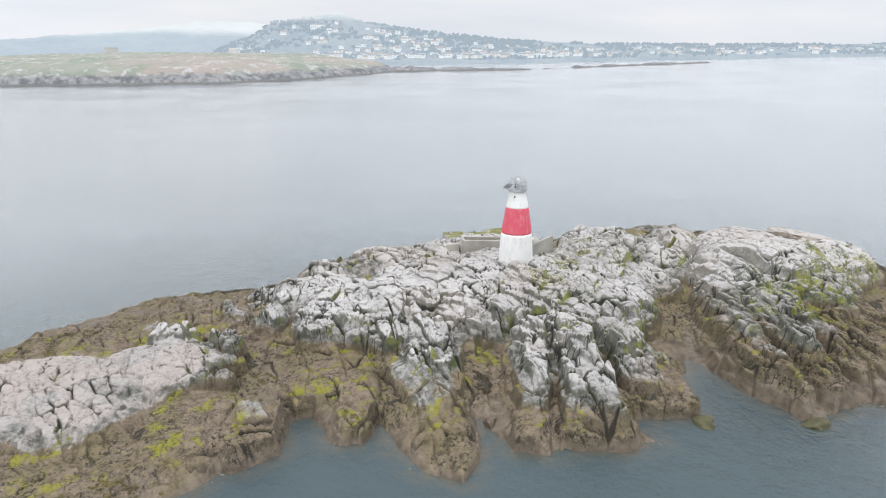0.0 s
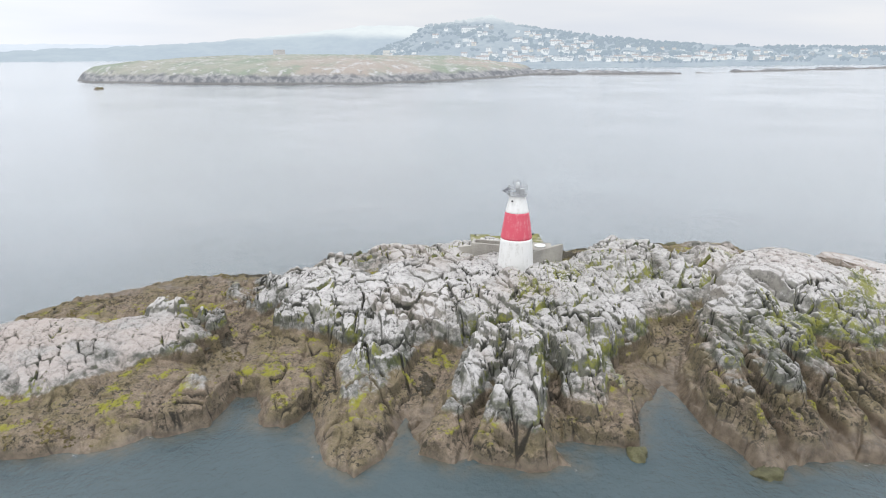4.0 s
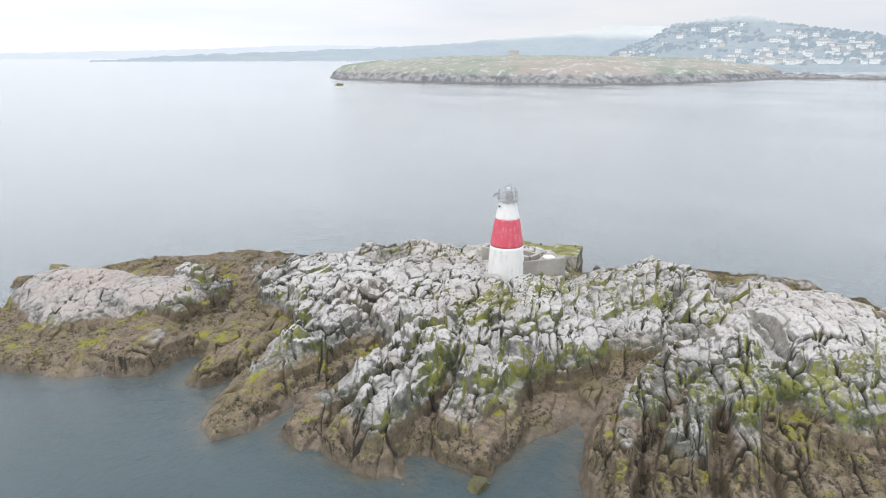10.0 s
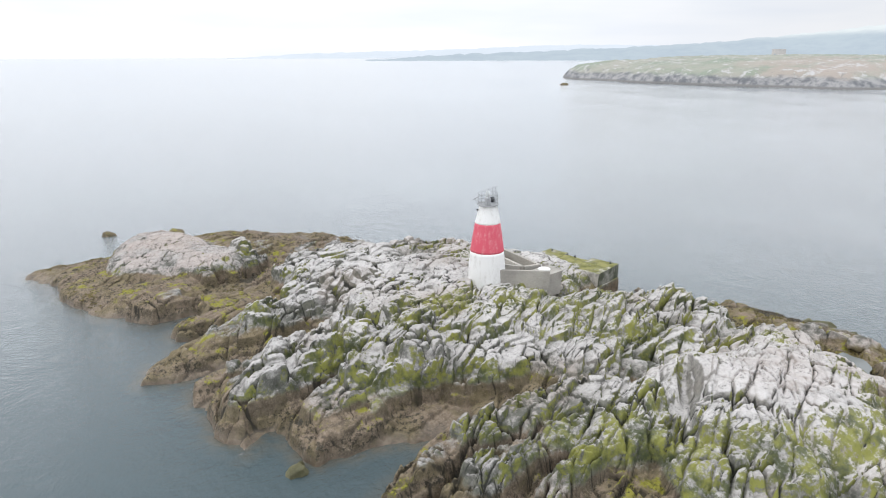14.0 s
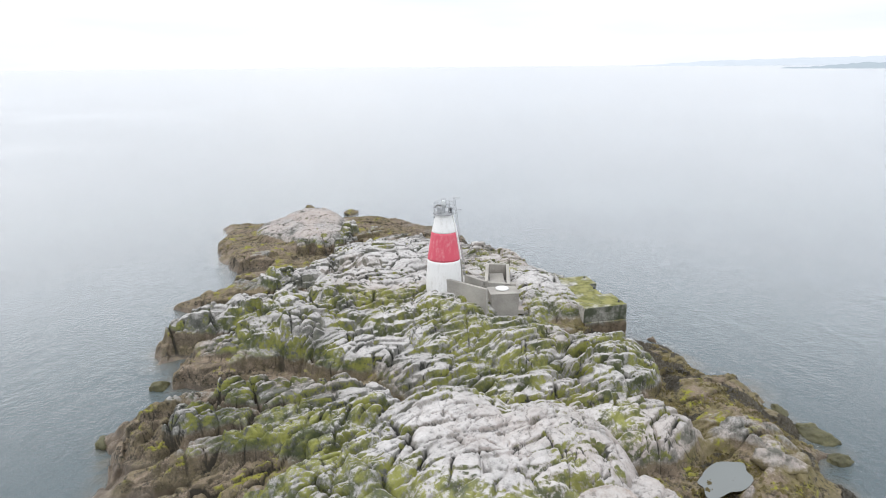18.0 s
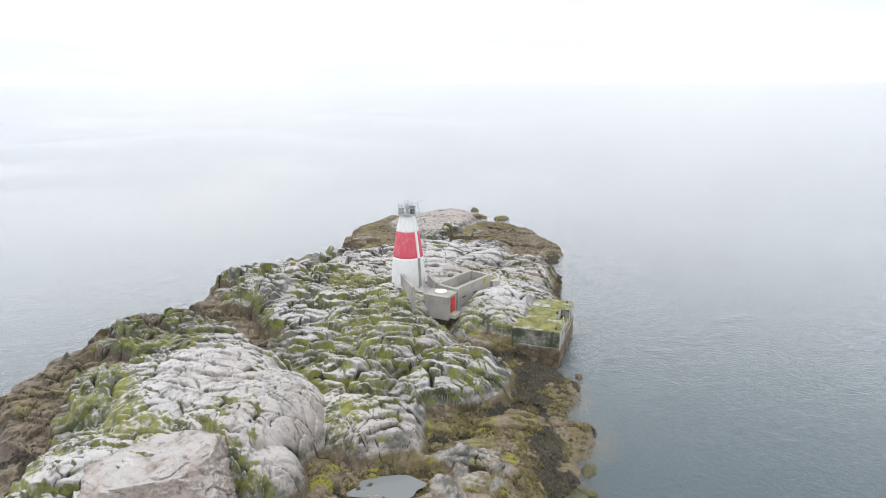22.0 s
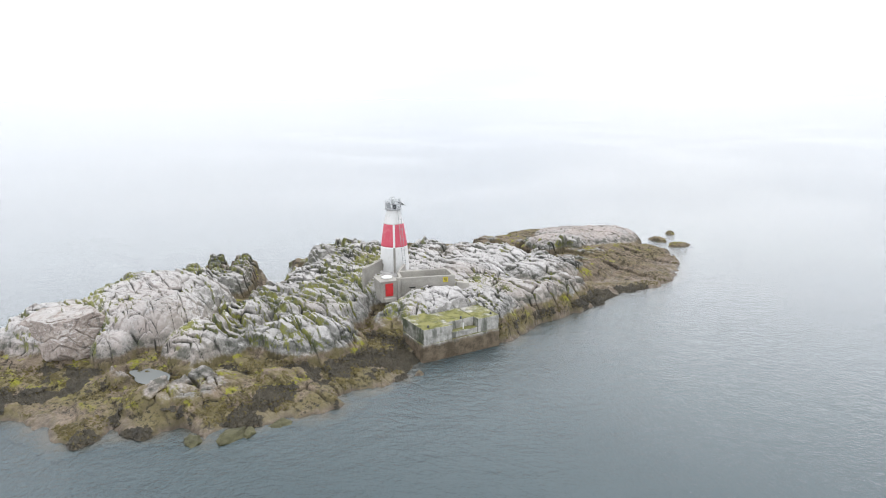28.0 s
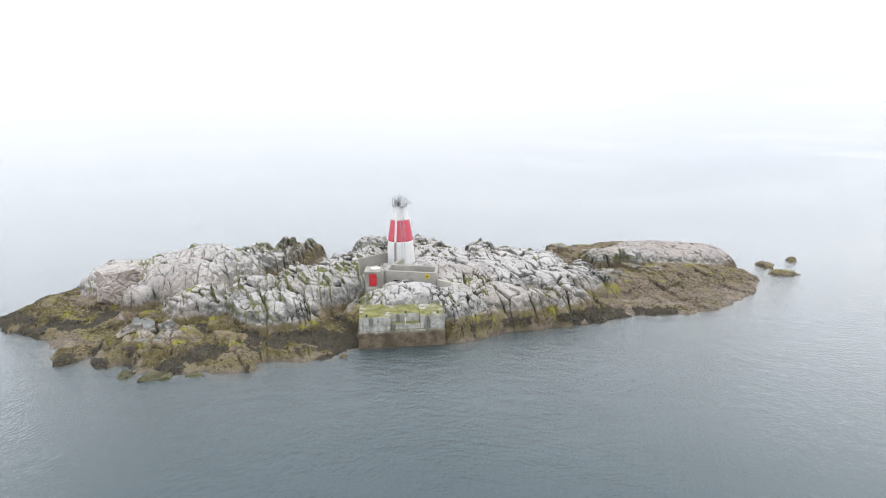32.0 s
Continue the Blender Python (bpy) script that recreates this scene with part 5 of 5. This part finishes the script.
for sx0, sy0, sz0, sr, sd in ((29.3, 93.0, 0.0, 0.8, 16), (26.3, 92.9, -0.1, 1.2, 18), (25.2, 92.9, -0.05, 0.7, 19), (22.6, 92.0, -0.1, 0.8, 25)):
    boulder("skerry", sx0, sy0, sz0, sr * 1.2, sr * 0.8, sr * 0.65, sd, "small weedy rock awash beside the tidal shelf", "rock", WEED_ROCK, "rocks awash by the shelf")
boulder("skerry", -354, 423, -0.5, 4.5, 2.5, 2.2, 21, "dark rock standing alone in the sound", "rock")


def flat_patch(name, x, y, z, rx, ry, turn, mat, seed, n=40):
    verts = [(0, 0, 0)]
    for i in range(n):
        a = 2 * math.pi * i / n
        r = 1 + 0.35 * noise.noise(Vector((math.cos(a) * 1.4, math.sin(a) * 1.4, seed)))
        verts.append((math.cos(a) * rx * r, math.sin(a) * ry * r, 0))
    ob = new(name, mesh_of(name, verts, [(0, 1 + i, 1 + (i + 1) % n) for i in range(n)], mat))
    ob.matrix_world = pose(x, y, z, 0, 0, turn)
    return ob


POOL = Mat("pool_water", 0.06)
POOL.b.inputs["IOR"].default_value = 1.33
POOL_WATER = POOL.done((0.20, 0.215, 0.21), POOL.bump(POOL.noise(2.0, 3), 0.2, 0.02))
tagged(flat_patch("tide_pool", 33.6, 83.1, 1.74, 2.3, 1.2, -50, POOL_WATER, 2.0), "still tide pool on the brown rock shelf", "tide pool", kind="structure")

# ---- seaweed and mussels in the tide band ----


def clumps(name, spots, mats_pick, label, category):
    verts, faces = [], []
    shape = [(1, 0, 0), (0, 1, 0), (-1, 0, 0), (0, -1, 0), (0, 0, 1)]
    rs = np.random.RandomState(5)
    for x, y, z, s in spots:
        a, q = rs.rand() * 6.28, 0.5 + rs.rand()
        c, d = math.cos(a), math.sin(a)
        o = len(verts)
        for i, (u, v, w) in enumerate(shape):
            u, v = u * s * q, v * s
            verts.append((x + u * c - v * d + (rs.rand() - 0.5) * s * 0.5, y + u * d + v * c + (rs.rand() - 0.5) * s * 0.5, z + w * s * (0.5 + 0.6 * rs.rand()) - 0.02))
        faces += [(o, o + 1, o + 4), (o + 1, o + 2, o + 4), (o + 2, o + 3, o + 4), (o + 3, o, o + 4)]
    ob = new(name, mesh_of(name, verts, faces, mats_pick))
    return tagged(ob, label, category, kind="stuff")


def weed_spots(seed, count, lo, hi, threshold, freq, size, keep):
    fx, fy, fh, fd = FIELD
    rs = np.random.RandomState(seed)
    ok = np.nonzero(((fh > lo) & (fh < hi) & (fd > 0.1)).ravel())[0]
    pick = rs.choice(ok, min(len(ok), count * 12), replace=False)
    x, y, h = fx.ravel()[pick], fy.ravel()[pick], fh.ravel()[pick]
    x, y = x + rs.rand(len(x)) * 0.08, y + rs.rand(len(x)) * 0.08
    m = fbm(x * freq, y * freq, seed, 4, 0.6) + 0.5 * keep(x, y) > threshold
    out = [(a, b, c, size * (0.5 + rs.rand())) for a, b, c in zip(x[m], y[m], h[m])]
    return out[:count]


north_side = lambda x, y: np.clip((y - 66) / 8, -0.35, 0.5)
clumps("mussel_beds", weed_spots(41, 20000, 0.05, 1.5, 0.27, 0.35, 0.14, north_side), WEED_DARK, "dark mussels and bladder wrack on the tidal rock", "seaweed")
clumps("golden_wrack", weed_spots(47, 6000, 0.3, 1.9, 0.30, 0.3, 0.13, north_side), WEED_GOLD, "golden brown wrack on the tidal rock", "seaweed")

# ---- far land ----


def polar(az, dist, z):
    return (dist * math.sin(radians(az)), dist * math.cos(radians(az)), z)


def sheet(name, x, y, z, mat, label, category, kind="structure"):
    """A grid of heights as one smooth mesh."""
    ny, nx = x.shape
    i = np.arange(nx * ny).reshape(ny, nx)
    q = np.stack([i[:-1, :-1], i[:-1, 1:], i[1:, 1:], i[1:, :-1]], -1).reshape(-1, 4)
    me = mesh_of(name, np.stack([x.ravel(), y.ravel(), z.ravel()], -1).tolist(), q.tolist(), mat, True)
    return tagged(new(name, me), label, category, kind=kind)


# the grassy island across the sound
NEAR_SHORE = [(-508, 582), (-488, 550), (-448, 520), (-341, 507), (-274, 511), (-173, 535), (-117, 612), (-75, 715), (-59, 787),
              (-75, 894), (-173, 1006), (-341, 1129), (-532, 1185), (-655, 1073), (-633, 849), (-536, 659)]
gx, gy = np.meshgrid(np.arange(-690, -45, 2.6), np.arange(488, 1210, 2.6))
gd = inside_distance(gx + 9 * fbm(gx * 0.05, gy * 0.05, 3, 4), gy + 9 * fbm(gx * 0.05, gy * 0.05, 6, 4), NEAR_SHORE)
gp = np.maximum(gd, 0)
gz = 7.5 * (1 - np.exp(-gp / 7)) + 13.5 * (1 - np.exp(-gp / 42)) * np.clip((-40 - gx) / 140, 0.1, 1) + 2.4 * fbm(gx * 0.03, gy * 0.03, 9, 5) * np.clip(gp / 12, 0, 1)
gz = gz + 1.6 * np.abs(fbm(gx * 0.12, gy * 0.12, 19, 4)) * np.clip(gp / 4, 0, 1)
gz = np.where(gd < 0, np.maximum(gd * 0.6, -4), gz)
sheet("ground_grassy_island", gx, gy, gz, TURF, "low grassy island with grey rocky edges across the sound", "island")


def reef(name, ax, ay, bx, by, width, top, seed, label):
    n = max(12, int(math.hypot(bx - ax, by - ay) / 3))
    t, s = np.meshgrid(np.linspace(-0.05, 1.05, n), np.linspace(-1.4, 1.4, 15))
    nxv, nyv = -(by - ay), bx - ax
    ln = math.hypot(nxv, nyv)
    x, y = ax + (bx - ax) * t + nxv / ln * s * width, ay + (by - ay) * t + nyv / ln * s * width
    w = 0.5 + 0.9 * fbm(t * n * 0.12, t * 0 + seed, seed, 4)
    z = top * (np.clip(w + 0.35, 0.15, 1.2) * (1 - s * s) + 0.35 * fbm(x * 0.12, y * 0.12, seed + 4, 4)) - 0.9
    z = np.where((t < 0) | (t > 1), -2, z)
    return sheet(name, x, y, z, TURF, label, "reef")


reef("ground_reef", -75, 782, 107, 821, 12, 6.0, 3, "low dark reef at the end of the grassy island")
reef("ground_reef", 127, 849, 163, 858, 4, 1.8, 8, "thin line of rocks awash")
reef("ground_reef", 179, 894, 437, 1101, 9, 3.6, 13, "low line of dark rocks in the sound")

# the old round watch tower on the island
martello = empty("watch_tower", pose(-505, 1011, 16))
tagged(martello, "old round stone watch tower on the grassy island", "tower")
part("tower_wall", lathe_bm([(10.4, -6), (10.0, 4), (9.3, 12.4), (9.6, 12.5), (9.6, 14.2), (8.6, 14.2), (8.6, 13.2), (0.2, 13.1)], 36), OLD_STONE, martello)
part("doorway", box_bm(-1.0, -10.1, 4.6, 1.0, -9.2, 7.6), WINDOW_DARK, martello)

# the mainland: a wooded hill over a shore town, then a low built-up coast
AZ = [-19.6, -18, -16, -14.3, -8.7, -6.9, -3, 5.7, 13, 21.7, 33.7, 40]
SHORE_AT = [1200, 1160, 1120, 1080, 1050, 1060, 1090, 1180, 1320, 1490, 2000, 2300]
RIDGE_AT = [1700, 1700, 1700, 1700, 1700, 1680, 1650, 1600, 1750, 1950, 2500, 2800]
RIDGE_UP = [8, 32, 50, 84, 104, 84, 66, 38, 31, 27, 28, 28]


def mainland_height(az, dist):
    s, r, u = np.interp(az, AZ, SHORE_AT), np.interp(az, AZ, RIDGE_AT), np.interp(az, AZ, RIDGE_UP)
    t = np.clip((dist - s) / (r - s), 0, 1)
    up = 5 + (u - 5) * (t * t * (3 - 2 * t)) ** 0.85
    back = np.clip((dist - r) / 700, 0, 1)
    z = up * (1 - 0.7 * back * back)
    return np.where((dist < s) | (az < -19.6), -3.0, z)


az, dist = np.meshgrid(np.linspace(-20.5, 40, 300), np.concatenate([np.linspace(1030, 1900, 110), np.linspace(1930, 3600, 30)]))
x, y = dist * np.sin(np.radians(az)), dist * np.cos(np.radians(az))
z = mainland_height(az + 0.25 * fbm(x * 0.004, y * 0.004, 5, 3), dist)
tree = np.clip(fbm(x * 0.018, y * 0.018, 23, 4, 0.6) + 0.30, 0, 1)
z = np.where(z > 6, z + 6 * tree + 3 * fbm(x * 0.06, y * 0.06, 29, 3), z)
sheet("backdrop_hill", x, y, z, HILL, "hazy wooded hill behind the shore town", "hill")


def far_ridge(name, table, dist, depth, mat, label, rough, seed):
    aa = np.linspace(table[0][0], table[-1][0], 160)
    hh = np.interp(aa, [p[0] for p in table], [p[1] for p in table])
    hh = hh + rough * fbm(aa * 1.7, aa * 0 + seed, seed, 5, 0.6)
    rows = []
    for f, up in ((0, 0.0), (0.02, 0.25), (0.35, 0.8), (0.6, 1.0), (1.0, 0.2)):
        d = dist + depth * f
        rows.append(np.stack([d * np.sin(np.radians(aa)), d * np.cos(np.radians(aa)), np.maximum(hh * up, 0) - (2 if f == 0 else 0)], -1))
    g = np.stack(rows)
    return sheet(name, g[..., 0], g[..., 1], g[..., 2], mat, label, "hill")


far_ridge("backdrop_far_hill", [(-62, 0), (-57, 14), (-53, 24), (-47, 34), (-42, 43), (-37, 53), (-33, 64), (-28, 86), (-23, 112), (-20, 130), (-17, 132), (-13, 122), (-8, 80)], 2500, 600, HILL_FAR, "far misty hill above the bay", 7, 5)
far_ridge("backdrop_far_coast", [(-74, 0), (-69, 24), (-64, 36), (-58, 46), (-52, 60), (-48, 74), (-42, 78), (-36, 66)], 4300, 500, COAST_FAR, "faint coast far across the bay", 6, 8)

# woods and gardens on the hill
tree_rs = np.random.RandomState(31)
tv, tf = [], []
while len(tv) < 7 * 2300:
    a = tree_rs.uniform(-19, 36)
    sh, rg = float(np.interp(a, AZ, SHORE_AT)), float(np.interp(a, AZ, RIDGE_AT))
    dd = sh + (rg - sh) * tree_rs.uniform(0.04, 1.05)
    px, py = dd * math.sin(radians(a)), dd * math.cos(radians(a))
    if float(fbm(np.array(px * 0.012), np.array(py * 0.012), 44, 4)) < tree_rs.uniform(-0.25, 0.25):
        continue
    zz = float(mainland_height(np.array(a), np.array(dd))) + 3
    r, up = tree_rs.uniform(3, 7), tree_rs.uniform(2, 7)
    o = len(tv)
    for i in range(5):
        w = 2 * math.pi * i / 5 + tree_rs.rand()
        q = r * tree_rs.uniform(0.7, 1.2)
        tv.append((px + q * math.cos(w), py + q * math.sin(w), zz + up * tree_rs.uniform(0.35, 0.6)))
    tv += [(px, py, zz + up), (px, py, zz - 4)]
    for i in range(5):
        tf += [(o + i, o + (i + 1) % 5, o + 5), (o + (i + 1) % 5, o + i, o + 6)]
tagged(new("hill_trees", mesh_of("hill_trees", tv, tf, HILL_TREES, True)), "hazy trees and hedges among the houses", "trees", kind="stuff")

# houses: walls, roof, windows and chimney, built once for each kind and then copied


def house(w, d, h, wall, roof, flat=False):
    hs = empty("house")
    part("house_wall", box_bm(-w / 2, -d / 2, -3, w / 2, d / 2, h), wall, hs)
    bm = bmesh.new()
    if flat:
        box_bm(-w / 2 - 0.3, -d / 2 - 0.3, h, w / 2 + 0.3, d / 2 + 0.3, h + 0.5, 0, bm)
    else:
        o, up = 0.4, d * 0.34
        a = [bm.verts.new(p) for p in ((-w / 2 - o, -d / 2 - o, h), (w / 2 + o, -d / 2 - o, h), (w / 2 + o, d / 2 + o, h), (-w / 2 - o, d / 2 + o, h), (-w / 2 - o, 0, h + up), (w / 2 + o, 0, h + up))]
        for f in ((0, 1, 5, 4), (2, 3, 4, 5), (0, 4, 3), (1, 2, 5), (0, 3, 2, 1)):
            bm.faces.new([a[i] for i in f])
    rf = part("roof", bm, roof, hs)
    if not flat:
        part("chimney", box_bm(w * 0.3, -0.5, h, w * 0.3 + 1.4, 0.5, h + d * 0.34 + 1.3), wall, rf)
    n = max(2, int(w / 4))
    for i in range(n):
        xx = -w / 2 + (i + 0.5) * w / n
        for zz in ((1.0, 4.0) if h > 5 else (1.0,)):
            part("window", box_bm(xx - 0.8, -d / 2 - 0.06, zz, xx + 0.8, -d / 2 + 0.05, zz + 1.5), WINDOW_DARK, hs)
    tagged(hs, "white rendered house on the hillside shore", "house", "houses of the shore town")
    return hs


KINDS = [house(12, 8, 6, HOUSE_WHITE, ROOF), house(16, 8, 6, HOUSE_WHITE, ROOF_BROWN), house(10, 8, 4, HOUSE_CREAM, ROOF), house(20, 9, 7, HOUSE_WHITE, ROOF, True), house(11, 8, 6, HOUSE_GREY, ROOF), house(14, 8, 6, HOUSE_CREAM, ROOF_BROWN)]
KIND_LABELS = ["white rendered house with a slate roof", "long white house with a brown tiled roof", "low cream bungalow with a slate roof", "flat-roofed white house with wide front", "grey stone house with a slate roof", "cream house with a brown tiled roof"]
rs = random.Random(12)
placed = 0
for hs, text in zip(KINDS, KIND_LABELS):
    tagged(hs, text)


def put_house(kind, a, dd, first):
    zz = float(mainland_height(np.array(a), np.array(dd)))
    m = pose(dd * math.sin(radians(a)), dd * math.cos(radians(a)), zz + 5.5, 0, 0, -a + rs.uniform(-45, 45)) @ Matrix.Scale(rs.uniform(0.6, 1.0), 4)
    if first:
        KINDS[kind].matrix_world = m
        return
    copy_thing(KINDS[kind], m)


seen = set()
while placed < 310:
    u = rs.random()
    if placed > 298:
        a, t = rs.uniform(-17.8, -15.2), rs.uniform(0.12, 0.4)
    elif u < 0.30:
        a = rs.uniform(-12, 16)
        t = rs.uniform(0.02, 0.10)
    elif u < 0.66:
        a = rs.gauss(-4.5, 4.5)
        t = rs.uniform(0.05, 0.62) * (1.0 if a > -15 else 0.5)
    else:
        a = rs.uniform(2, 35)
        t = rs.uniform(0.03, 0.5)
    if not -18.5 < a < 35:
        continue
    s, r = float(np.interp(a, AZ, SHORE_AT)), float(np.interp(a, AZ, RIDGE_AT))
    k = rs.choice((0, 0, 0, 1, 1, 2, 3, 3, 4, 5))
    put_house(k, a, s + (r - s) * t, k not in seen)
    seen.add(k)
    placed += 1

terrace = house(46, 10, 8, HOUSE_WHITE, ROOF)
tagged(terrace, "long white terrace high on the wooded hill", "terrace")
terrace.matrix_world = pose(*polar(-10.3, 1430, 66), 0, 0, 12)
castle = house(24, 14, 12, HOUSE_CREAM, ROOF, True)
tagged(castle, "cream castle-like house on the wooded point", "house")
castle.matrix_world = pose(*polar(-17.6, 1270, 22), 0, 0, 20) @ Matrix.Scale(0.55, 4)
